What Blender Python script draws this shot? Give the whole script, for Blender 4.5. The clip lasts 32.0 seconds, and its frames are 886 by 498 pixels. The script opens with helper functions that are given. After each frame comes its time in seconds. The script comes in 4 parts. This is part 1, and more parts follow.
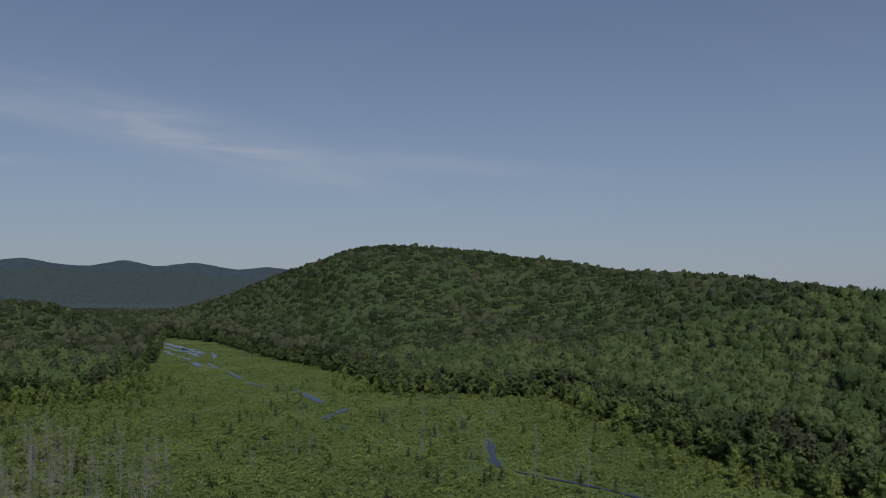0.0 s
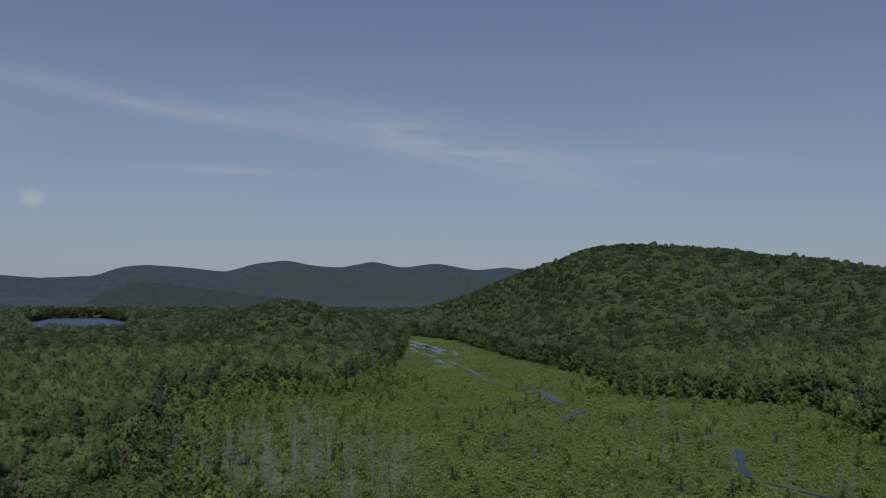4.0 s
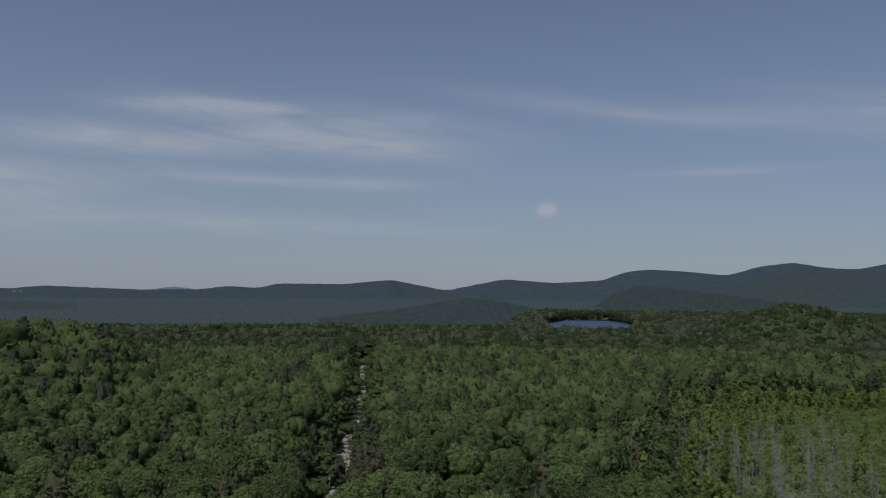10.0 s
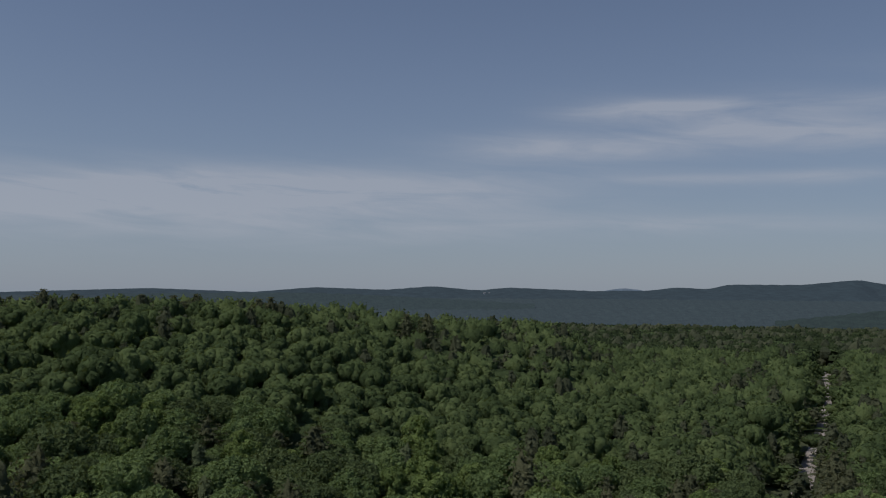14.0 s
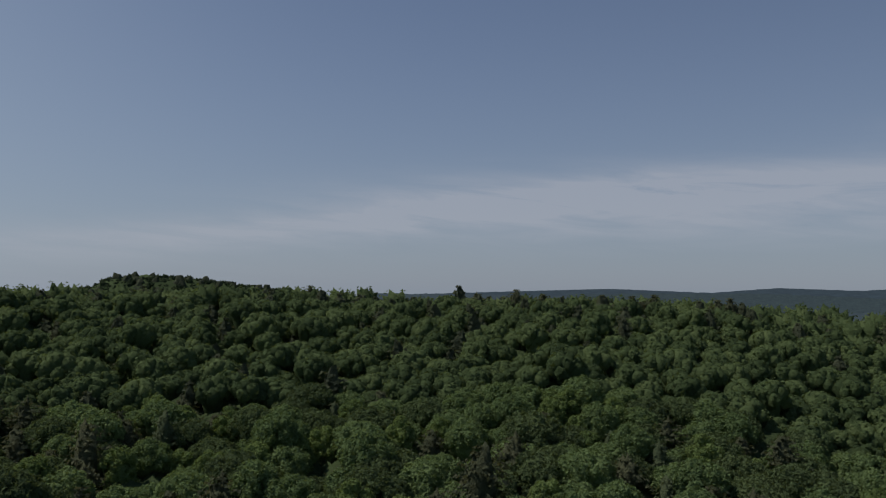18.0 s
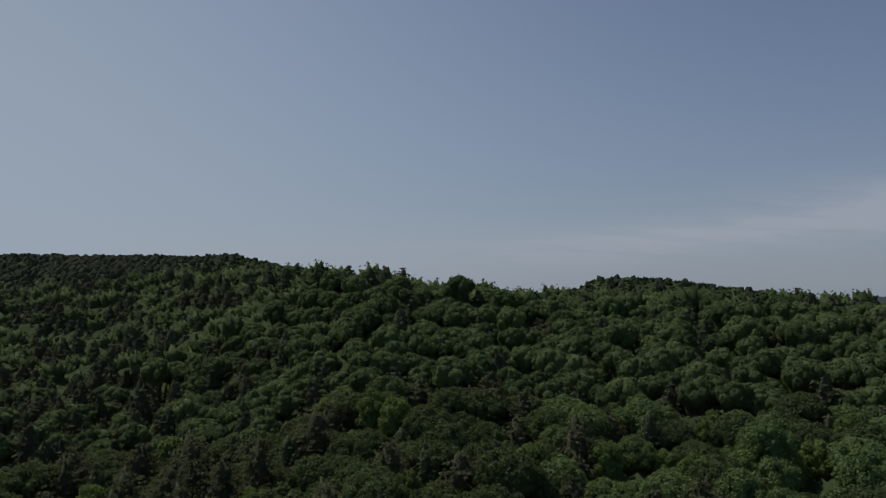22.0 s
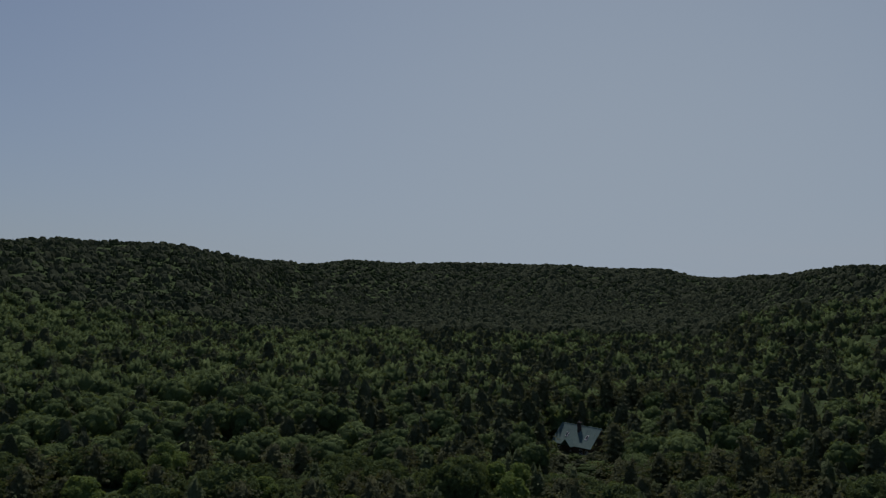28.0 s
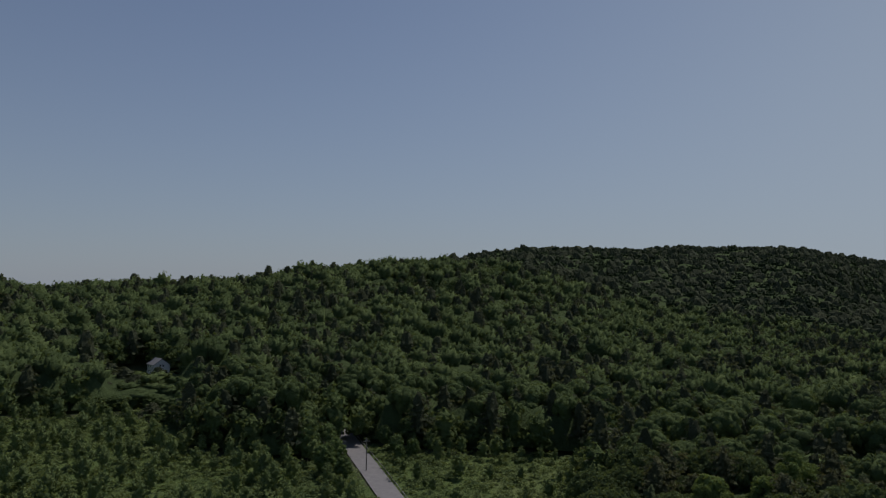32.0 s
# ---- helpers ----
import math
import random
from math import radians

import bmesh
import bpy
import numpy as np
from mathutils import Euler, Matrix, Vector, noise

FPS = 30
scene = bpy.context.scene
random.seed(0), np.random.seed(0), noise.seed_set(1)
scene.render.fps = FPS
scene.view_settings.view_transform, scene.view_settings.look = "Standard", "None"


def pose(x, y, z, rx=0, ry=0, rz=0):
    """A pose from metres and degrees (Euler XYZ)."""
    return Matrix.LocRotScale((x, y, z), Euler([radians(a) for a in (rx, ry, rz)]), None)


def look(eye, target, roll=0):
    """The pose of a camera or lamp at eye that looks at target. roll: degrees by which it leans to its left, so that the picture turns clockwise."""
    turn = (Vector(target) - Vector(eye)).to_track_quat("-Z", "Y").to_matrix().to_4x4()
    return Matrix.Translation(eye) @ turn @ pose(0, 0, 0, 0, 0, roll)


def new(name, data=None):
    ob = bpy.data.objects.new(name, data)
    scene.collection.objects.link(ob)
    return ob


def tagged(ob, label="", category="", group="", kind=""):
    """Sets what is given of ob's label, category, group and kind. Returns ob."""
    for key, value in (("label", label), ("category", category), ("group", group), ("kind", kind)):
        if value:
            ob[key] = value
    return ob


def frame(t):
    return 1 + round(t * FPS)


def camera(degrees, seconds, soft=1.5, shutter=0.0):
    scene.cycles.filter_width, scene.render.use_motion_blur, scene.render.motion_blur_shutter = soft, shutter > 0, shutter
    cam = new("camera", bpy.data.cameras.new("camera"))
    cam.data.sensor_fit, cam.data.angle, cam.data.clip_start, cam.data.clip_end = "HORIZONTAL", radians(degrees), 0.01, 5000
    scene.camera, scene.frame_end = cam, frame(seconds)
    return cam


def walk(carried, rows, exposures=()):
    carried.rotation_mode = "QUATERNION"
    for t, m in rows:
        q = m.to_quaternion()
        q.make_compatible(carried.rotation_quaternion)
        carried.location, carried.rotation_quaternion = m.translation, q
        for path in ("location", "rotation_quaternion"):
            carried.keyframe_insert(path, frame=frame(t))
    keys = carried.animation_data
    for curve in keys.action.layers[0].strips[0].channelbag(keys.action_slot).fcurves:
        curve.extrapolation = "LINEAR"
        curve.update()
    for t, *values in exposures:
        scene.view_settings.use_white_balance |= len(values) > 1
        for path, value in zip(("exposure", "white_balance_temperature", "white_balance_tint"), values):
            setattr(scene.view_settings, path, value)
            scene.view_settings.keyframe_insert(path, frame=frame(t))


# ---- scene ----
cam = camera(55.0, 32.0, 1.15, 0.1)
PATH = [
    (0.0, pose(0, 0, 55, 92.91, -0.49, -0.00)),
    (0.5, pose(0, 0, 55, 92.90, -0.51, 1.79)),
    (1.0, pose(0, 0, 55, 92.87, -0.54, 3.68)),
    (1.5, pose(0, 0, 55, 92.84, -0.50, 5.61)),
    (2.0, pose(0, 0, 55, 92.83, -0.47, 7.62)),
    (2.5, pose(0, 0, 55, 92.81, -0.42, 9.56)),
    (3.0, pose(0, 0, 55, 92.79, -0.39, 11.49)),
    (3.5, pose(0, 0, 55, 92.78, -0.44, 13.59)),
    (5.5, pose(0, 0, 55, 92.75, -0.47, 22.93)),
    (6.0, pose(0, 0, 55, 92.75, -0.48, 25.35)),
    (6.5, pose(0, 0, 55, 92.76, -0.47, 27.84)),
    (7.0, pose(0, 0, 55, 92.75, -0.48, 30.39)),
    (7.5, pose(0, 0, 55, 92.74, -0.61, 33.16)),
    (8.0, pose(0, 0, 55, 92.75, -0.64, 35.95)),
    (8.5, pose(0, 0, 55, 92.76, -0.61, 39.10)),
    (9.0, pose(0, 0, 55, 92.78, -0.58, 42.28)),
    (9.5, pose(0, 0, 55, 92.79, -0.47, 45.44)),
    (10.0, pose(0, 0, 55, 92.79, -0.40, 48.64)),
    (10.5, pose(0, 0, 55, 92.83, -0.53, 52.15)),
    (11.0, pose(0, 0, 55, 92.81, -0.60, 55.81)),
    (11.5, pose(0, 0, 55, 92.79, -0.59, 59.49)),
    (12.0, pose(0, 0, 55, 92.78, -0.46, 63.15)),
    (12.5, pose(0, 0, 55, 92.77, -0.41, 66.89)),
    (13.0, pose(0, 0, 55, 92.75, -0.32, 70.74)),
    (13.5, pose(0, 0, 55, 92.73, -0.25, 74.54)),
    (15.5, pose(0, 0, 55, 92.63, -0.53, 88.80)),
    (16.0, pose(0, 0, 55, 92.63, -0.46, 92.62)),
    (16.5, pose(0, 0, 55, 92.64, -0.40, 96.48)),
    (17.0, pose(0, 0, 55, 92.63, -0.40, 100.37)),
    (17.5, pose(0, 0, 55, 92.62, -0.34, 104.27)),
    (18.0, pose(0, 0, 55, 92.60, -0.34, 108.20)),
    (18.5, pose(0, 0, 55, 92.62, -0.41, 112.13)),
    (19.0, pose(0, 0, 55, 92.61, -0.44, 116.04)),
    (19.5, pose(0, 0, 55, 92.61, -0.44, 119.95)),
    (20.0, pose(0, 0, 55, 92.59, -0.49, 123.95)),
    (20.5, pose(0, 0, 55, 92.58, -0.41, 127.84)),
    (21.0, pose(0, 0, 55, 92.55, -0.40, 131.83)),
    (21.5, pose(0, 0, 55, 92.56, -0.45, 135.88)),
    (22.0, pose(0, 0, 55, 92.54, -0.40, 139.63)),
    (22.5, pose(0, 0, 55, 92.53, -0.48, 143.80)),
    (23.0, pose(0, 0, 55, 92.53, -0.50, 148.03)),
    (23.5, pose(0, 0, 55, 92.54, -0.56, 152.25)),
    (24.0, pose(0, 0, 55, 92.56, -0.49, 156.54)),
    (24.5, pose(0, 0, 55, 92.57, -0.51, 160.85)),
    (25.0, pose(0, 0, 55, 92.59, -0.44, 165.12)),
    (25.5, pose(0, 0, 55, 92.64, -0.43, 169.40)),
    (27.5, pose(0, 0, 55, 92.71, -0.76, 187.56)),
    (28.0, pose(0, 0, 55, 92.72, -0.74, 192.11)),
    (28.5, pose(0, 0, 55, 92.73, -0.72, 196.70)),
    (29.0, pose(0, 0, 55, 92.71, -0.65, 201.39)),
    (29.5, pose(0, 0, 55, 92.71, -0.59, 206.29)),
    (30.0, pose(0, 0, 55, 92.68, -0.57, 211.37)),
    (30.5, pose(0, 0, 55, 92.68, -0.58, 216.41)),
    (31.0, pose(0, 0, 55, 92.67, -0.60, 221.42)),
    (31.5, pose(0, 0, 55, 92.65, -0.48, 226.55)),
    (32.0, pose(0, 0, 55, 92.64, -0.42, 232.09)),
]
walk(cam, PATH, exposures=[(0.0, 0.31, 6450, 18), (6.0, 0.30, 6450, 18), (13.0, 0.20, 6450, 18), (19.0, 0.20, 6450, 18), (25.0, 0.03, 6480, 18), (28.0, 0.01, 6500, 18), (31.0, 0.09, 6560, 18), (32.0, 0.10, 6600, 18)])


# ---- world and sun ----
SUN_AZ, SUN_EL, HAZE_AZ = 194.0, 56.0, 178.0
world = bpy.data.worlds.new("sky")
scene.world = world
world.use_nodes = True
wn, wl = world.node_tree.nodes, world.node_tree.links
wn.clear()
w_out = wn.new("ShaderNodeOutputWorld")
w_bg = wn.new("ShaderNodeBackground")
w_sky = wn.new("ShaderNodeTexSky")
w_sky.sky_type = "NISHITA"
w_sky.sun_disc = False
w_sky.sun_elevation = radians(SUN_EL)
w_sky.sun_rotation = radians(-SUN_AZ)
w_sky.altitude = 1200
w_sky.air_density, w_sky.dust_density, w_sky.ozone_density = 1.0, 0.6, 2.2
SKY = 0.0525


def wnode(kind, op=None, *ins):
    nd = wn.new(kind)
    if op:
        nd.operation = op
    for i, v in enumerate(ins):
        if isinstance(v, bpy.types.NodeSocket):
            wl.new(v, nd.inputs[i])
        else:
            nd.inputs[i].default_value = v
    return nd.outputs[0]


def wm(op, *ins):
    return wnode("ShaderNodeMath", op, *ins)


# Thin high clouds: streaks by bearing, height, half length, half width, slant and density.
STREAKS = (
    (15.3, 9.55, 9.29, 1.36, 0.21, 0.6), (1.4, 8.67, 8.58, 0.64, 0.06, 0.22), (34.93, 11.67, 11.44, 0.71, 0.12, 0.4), (50.86, 11.33, 7.15, 0.79, 0.12, 0.3),
    (57.28, 10.31, 8.58, 1.14, 0.12, 0.95), (68.77, 9.39, 7.15, 0.89, 0.03, 0.85), (64.24, 11.68, 5, 0.57, 0, 0.55), (92.44, 6, 18.58, 1.64, -0.02, 1.25),
    (113.43, 4.37, 20.01, 1, -0.09, 0.85), (58.7, 7.17, 8.58, 0.36, 0.02, 0.35), (53.01, 7.07, 3.57, 0.5, 0, 0.25), (61.48, 4.29, 12.87, 0.5, 0.02, 0.35),
    (41.68, 5.4, 0.54, 0.37, 0, 1.6), (83.06, 3.75, 22.87, 1, -0.02, 0.3), (145.41, 2.31, 31.45, 1.72, 0, 0.2), (30.69, 7.73, 4.29, 0.29, 0, 0.3),
)
w_co = wn.new("ShaderNodeTexCoord")
w_sep = wn.new("ShaderNodeSeparateXYZ")
wl.new(w_co.outputs["Generated"], w_sep.inputs[0])
w_x, w_y, w_z = w_sep.outputs
w_az = wm("MULTIPLY", wm("ARCTAN2", wm("MULTIPLY", w_x, -1.0), w_y), 57.2958)
w_el = wm("MULTIPLY", wm("ARCSINE", w_z), 57.2958)
w_pos = wn.new("ShaderNodeCombineXYZ")
wl.new(wm("MULTIPLY", w_az, 0.07), w_pos.inputs[0])
wl.new(wm("ADD", wm("MULTIPLY", w_el, 0.52), wm("MULTIPLY", w_az, -0.035)), w_pos.inputs[1])
w_wisp = wn.new("ShaderNodeTexNoise")
w_wisp.inputs["Scale"].default_value, w_wisp.inputs["Detail"].default_value, w_wisp.inputs["Roughness"].default_value = 1.6, 6.0, 0.58
w_wisp.inputs["Distortion"].default_value = 0.6
wl.new(w_pos.outputs[0], w_wisp.inputs["Vector"])
w_sum = None
for c_az, c_el, c_len, c_wid, c_slant, c_thick in STREAKS:
    da = wm("SUBTRACT", w_az, c_az)
    de = wm("SUBTRACT", wm("SUBTRACT", w_el, c_el), wm("MULTIPLY", da, c_slant))
    q = wm("ADD", wm("POWER", wm("ABSOLUTE", wm("DIVIDE", da, c_len)), 2.0), wm("POWER", wm("ABSOLUTE", wm("DIVIDE", de, c_wid)), 2.0))
    k = wm("MULTIPLY", wm("EXPONENT", wm("MULTIPLY", q, -1.0)), c_thick * 1.2)
    w_sum = k if w_sum is None else wm("ADD", w_sum, k)
w_cloud = wm("MULTIPLY", w_sum, wm("MULTIPLY", wm("SUBTRACT", w_wisp.outputs["Fac"], 0.20), 1.9))
w_cloud = wm("MINIMUM", wm("MAXIMUM", w_cloud, 0.0), 0.6)
# Thin haze low over the horizon.
w_low = wm("MULTIPLY", wm("EXPONENT", wm("MULTIPLY", wm("MAXIMUM", wm("ADD", w_el, 2.0), 0.0), -0.065)), 0.90)


def wmix(fac, a, b):
    nd = wn.new("ShaderNodeMix")
    nd.data_type = "RGBA"
    wl.new(fac, nd.inputs[0])
    for sock, v in ((nd.inputs[6], a), (nd.inputs[7], b)):
        if isinstance(v, bpy.types.NodeSocket):
            wl.new(v, sock)
        else:
            sock.default_value = (*v, 1)
    return nd.outputs[2]


w_side = wm("MAXIMUM", wm("ADD", wm("MULTIPLY", w_x, -math.sin(radians(HAZE_AZ))), wm("MULTIPLY", w_y, math.cos(radians(HAZE_AZ)))), 0.0)
w_col = wmix(w_low, w_sky.outputs[0], (3.3, 4.3, 5.3))
w_col = wmix(wm("MULTIPLY", wm("POWER", w_side, 4.0), 0.92), w_col, (5.2, 6.5, 7.45))
w_col = wmix(w_cloud, w_col, (5.9, 6.55, 7.15))
w_bg.inputs["Strength"].default_value = SKY
wl.new(w_col, w_bg.inputs[0])
wl.new(w_bg.outputs[0], w_out.inputs[0])

sun = new("sun", bpy.data.lights.new("sun", "SUN"))
sun.data.energy, sun.data.angle, sun.data.color = 2.1, radians(0.53), (1.0, 0.96, 0.90)
a, e = radians(SUN_AZ), radians(SUN_EL)
sun.matrix_world = look((-math.sin(a) * math.cos(e) * 500, math.cos(a) * math.cos(e) * 500, math.sin(e) * 500), (0, 0, 0))

rng = np.random.default_rng(7)


# ---- materials ----
class Nodes:
    """Short hand for a node material."""

    def __init__(self, name):
        self.mat = bpy.data.materials.new(name)
        self.mat.use_nodes = True
        self.n, self.l = self.mat.node_tree.nodes, self.mat.node_tree.links
        self.n.clear()
        self.out = self.n.new("ShaderNodeOutputMaterial")

    def node(self, kind, **sockets):
        nd = self.n.new(kind)
        for key, v in sockets.items():
            self.put(nd.inputs[key.replace("_", " ")], v)
        return nd

    def put(self, socket, v):
        if isinstance(v, bpy.types.NodeSocket):
            self.l.new(v, socket)
        else:
            socket.default_value = v

    def noise(self, scale, detail=3.0, rough=0.6, coords="Object"):
        co = self.n.new("ShaderNodeTexCoord")
        nd = self.node("ShaderNodeTexNoise", Scale=scale, Detail=detail, Roughness=rough)
        self.l.new(co.outputs[coords], nd.inputs["Vector"])
        return nd.outputs["Fac"]

    def ramp(self, fac, stops):
        nd = self.n.new("ShaderNodeValToRGB")
        el = nd.color_ramp.elements
        while len(el) < len(stops):
            el.new(0.5)
        for k, (p, c) in zip(el, stops):
            k.position, k.color = p, (*c, 1)
        self.l.new(fac, nd.inputs[0])
        return nd.outputs[0]

    def mix(self, fac, a, b, how="MIX"):
        nd = self.n.new("ShaderNodeMix")
        nd.data_type, nd.blend_type = "RGBA", how
        for s, v in ((nd.inputs[0], fac), (nd.inputs[6], a), (nd.inputs[7], b)):
            self.put(s, v if not isinstance(v, tuple) else (*v, 1))
        return nd.outputs[2]

    def math(self, op, a, b=0.5):
        nd = self.n.new("ShaderNodeMath")
        nd.operation = op
        self.put(nd.inputs[0], a)
        self.put(nd.inputs[1], b)
        return nd.outputs[0]

    def bump(self, height, strength=0.5, distance=0.1):
        return self.node("ShaderNodeBump", Height=height, Strength=strength, Distance=distance).outputs[0]

    def finish(self, shader):
        self.l.new(shader, self.out.inputs[0])
        return self.mat


def foliage(name, dark, mid, light, per="tint", glow=0.32, gloss=0.8, vary=1.0, grain=2.6, rough=0.55, pit_shade=0.25):
    """Leaves: a diffuse and translucent surface, varied from tree to tree and leaf to leaf."""
    m = Nodes(name)
    if per == "tint":
        nd = m.n.new("ShaderNodeAttribute")
        nd.attribute_name = "tint"
        tree = nd.outputs["Fac"]
    else:
        tree = m.n.new("ShaderNodeObjectInfo").outputs["Random"]
    leaf = m.n.new("ShaderNodeNewGeometry").outputs["Random Per Island"]
    fac = m.math("ADD", m.math("MULTIPLY", tree, 0.56), m.math("ADD", m.math("MULTIPLY", leaf, 0.44 * vary), 0.22 * (1 - vary)))
    col = m.ramp(fac, ((0.18, dark), (0.5, mid), (0.93, light)))
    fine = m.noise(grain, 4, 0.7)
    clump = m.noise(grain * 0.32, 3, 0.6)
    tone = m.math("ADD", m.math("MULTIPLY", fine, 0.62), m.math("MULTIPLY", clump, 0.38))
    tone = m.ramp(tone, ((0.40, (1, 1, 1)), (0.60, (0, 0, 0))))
    # Hollows of the relief are painted darker, like shade between leaves.
    col = m.mix(m.math("MULTIPLY", tone, pit_shade), col, tuple(v * 0.42 for v in dark))
    relief = m.bump(m.math("SUBTRACT", 1.0, tone), rough, 1.6 / grain)
    p = m.node("ShaderNodeBsdfPrincipled", Base_Color=col, Roughness=gloss, Normal=relief)
    p.inputs["Specular IOR Level"].default_value = 0.03
    t = m.node("ShaderNodeBsdfTranslucent", Normal=relief, Color=m.mix(0.5, col, (light[0] * 1.3, light[1] * 1.2, light[2] * 0.5)))
    s = m.node("ShaderNodeMixShader", Fac=glow)
    m.l.new(p.outputs[0], s.inputs[1])
    m.l.new(t.outputs[0], s.inputs[2])
    return m.finish(s.outputs[0])


def plain(name, stops, scale, rough=0.8, metal=0.0, bump=0.0, dist=0.05, coords="Object", detail=5.0, spec=0.3):
    m = Nodes(name)
    f = m.noise(scale, detail, 0.65, coords)
    col = m.ramp(f, stops)
    g = m.noise(scale * 7, 3, 0.6, coords)
    col = m.mix(m.math("MULTIPLY", g, 0.4), col, stops[0][1])
    p = m.node("ShaderNodeBsdfPrincipled", Base_Color=col, Roughness=rough, Metallic=metal)
    p.inputs["Specular IOR Level"].default_value = spec
    if bump:
        m.l.new(m.bump(g, bump, dist), p.inputs["Normal"])
    return m.finish(p.outputs[0])


def meadow_grass(name, k=1.0):
    """Sedge and low herbs: broad patches, fine tussocks."""
    m = Nodes(name)
    broad = m.ramp(m.noise(0.022, 4, 0.6), ((0.32, (0.066 * k, 0.100 * k, 0.034 * k)), (0.5, (0.092 * k, 0.136 * k, 0.038 * k)), (0.68, (0.128 * k, 0.162 * k, 0.056 * k))))
    fine = m.noise(0.9, 6, 0.75)
    col = m.mix(m.math("MULTIPLY", m.math("SUBTRACT", fine, 0.28), 1.5), broad, (0.052, 0.080, 0.032))
    p = m.node("ShaderNodeBsdfPrincipled", Base_Color=col, Roughness=0.95, Normal=m.bump(fine, 0.8, 1.0))
    p.inputs["Specular IOR Level"].default_value = 0.1
    return m.finish(p.outputs[0])


LEAF = ((0.141, 0.211, 0.085), (0.183, 0.265, 0.105), (0.237, 0.327, 0.128))
PINE = ((0.079, 0.098, 0.058), (0.105, 0.125, 0.073), (0.135, 0.154, 0.087))
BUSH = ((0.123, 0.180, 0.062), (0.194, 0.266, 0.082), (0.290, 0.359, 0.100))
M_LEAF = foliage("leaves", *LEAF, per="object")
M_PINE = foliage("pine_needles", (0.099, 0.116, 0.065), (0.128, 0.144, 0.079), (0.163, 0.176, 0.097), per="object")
# Same leaves, darkened: self-shadow the simpler crowns lack is put into the colour.
M_LEAF_S = foliage("shaded_forest_leaves", (0.073, 0.111, 0.047), (0.121, 0.176, 0.070), (0.171, 0.232, 0.091))
M_LEAF_F = foliage("shaded_far_leaves", (0.030, 0.046, 0.023), (0.055, 0.081, 0.036), (0.080, 0.110, 0.048), vary=0.25, grain=0.9, rough=0.3, pit_shade=0.3)
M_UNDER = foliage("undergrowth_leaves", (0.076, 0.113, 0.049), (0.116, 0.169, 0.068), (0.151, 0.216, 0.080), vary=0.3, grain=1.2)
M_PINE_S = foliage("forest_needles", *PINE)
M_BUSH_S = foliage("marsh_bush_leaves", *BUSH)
# Darkened further, since these leaves also stand for the backlit crowns.
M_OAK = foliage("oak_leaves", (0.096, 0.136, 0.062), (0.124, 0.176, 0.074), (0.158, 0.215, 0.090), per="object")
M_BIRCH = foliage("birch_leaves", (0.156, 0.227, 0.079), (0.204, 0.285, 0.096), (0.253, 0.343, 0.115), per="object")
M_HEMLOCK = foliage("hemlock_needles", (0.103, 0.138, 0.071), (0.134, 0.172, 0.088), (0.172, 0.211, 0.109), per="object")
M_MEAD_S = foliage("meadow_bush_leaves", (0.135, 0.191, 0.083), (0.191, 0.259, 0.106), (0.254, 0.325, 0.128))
M_BARK = plain("bark", ((0.3, (0.05, 0.042, 0.035)), (0.7, (0.12, 0.10, 0.085))), 3.0, 0.9, bump=0.6)
M_DEAD = plain("weathered_dead_wood", ((0.3, (0.15, 0.148, 0.146)), (0.7, (0.30, 0.297, 0.295))), 2.0, 0.85, bump=0.4)
M_GROUND = plain("forest_floor", ((0.3, (0.045, 0.058, 0.024)), (0.7, (0.075, 0.090, 0.036))), 0.05, 0.95, bump=0.5, dist=0.3)
M_MARSH = meadow_grass("marsh_grass", 1.12)
M_FIELD = meadow_grass("rough_meadow_grass", 1.3)
M_ROAD = plain("grey_asphalt", ((0.3, (0.17, 0.17, 0.168)), (0.7, (0.23, 0.228, 0.222))), 0.6, 0.9, bump=0.2, dist=0.02)
M_GRAVEL = plain("pale_gravel", ((0.3, (0.24, 0.22, 0.19)), (0.7, (0.38, 0.36, 0.32))), 0.8, 0.95, bump=0.5)


def water(name, col, rough, wave_size, strength, lean):
    """Still water; at a grazing view only the ripple faces turned to the eye are seen, hence the lean."""
    m = Nodes(name)
    up = m.node("ShaderNodeCombineXYZ", X=lean[0], Y=lean[1], Z=1.0).outputs[0]
    relief = m.node("ShaderNodeBump", Height=m.noise(wave_size, 3), Strength=strength, Distance=0.1, Normal=up).outputs[0]
    p = m.node("ShaderNodeBsdfPrincipled", Base_Color=(*col, 1), Roughness=rough, Normal=relief)
    p.inputs["IOR"].default_value = 1.33
    return m.finish(p.outputs[0])


M_LAKE = water("lake_water", (0.035, 0.065, 0.11), 0.30, 0.2, 0.4, (0.07, -0.13))
M_WATER = water("marsh_water", (0.014, 0.022, 0.030), 0.10, 1.2, 0.12, (0.005, -0.06))


# ---- mesh helpers ----
def mesh_arrays(name, verts, faces, mat, tint=None, smooth=False):
    """A mesh from numpy arrays; faces is (n, 3) or (n, 4)."""
    me = bpy.data.meshes.new(name)
    n, k = faces.shape
    me.vertices.add(len(verts))
    me.vertices.foreach_set("co", np.ascontiguousarray(verts, np.float32).ravel())
    me.loops.add(n * k)
    me.loops.foreach_set("vertex_index", np.ascontiguousarray(faces, np.int32).ravel())
    me.polygons.add(n)
    me.polygons.foreach_set("loop_start", np.arange(0, n * k, k, dtype=np.int32))
    me.polygons.foreach_set("use_smooth", np.full(n, smooth))
    if tint is not None:
        at = me.attributes.new("tint", "FLOAT", "POINT")
        at.data.foreach_set("value", np.ascontiguousarray(tint, np.float32))
    me.materials.append(mat)
    me.update(calc_edges=True)
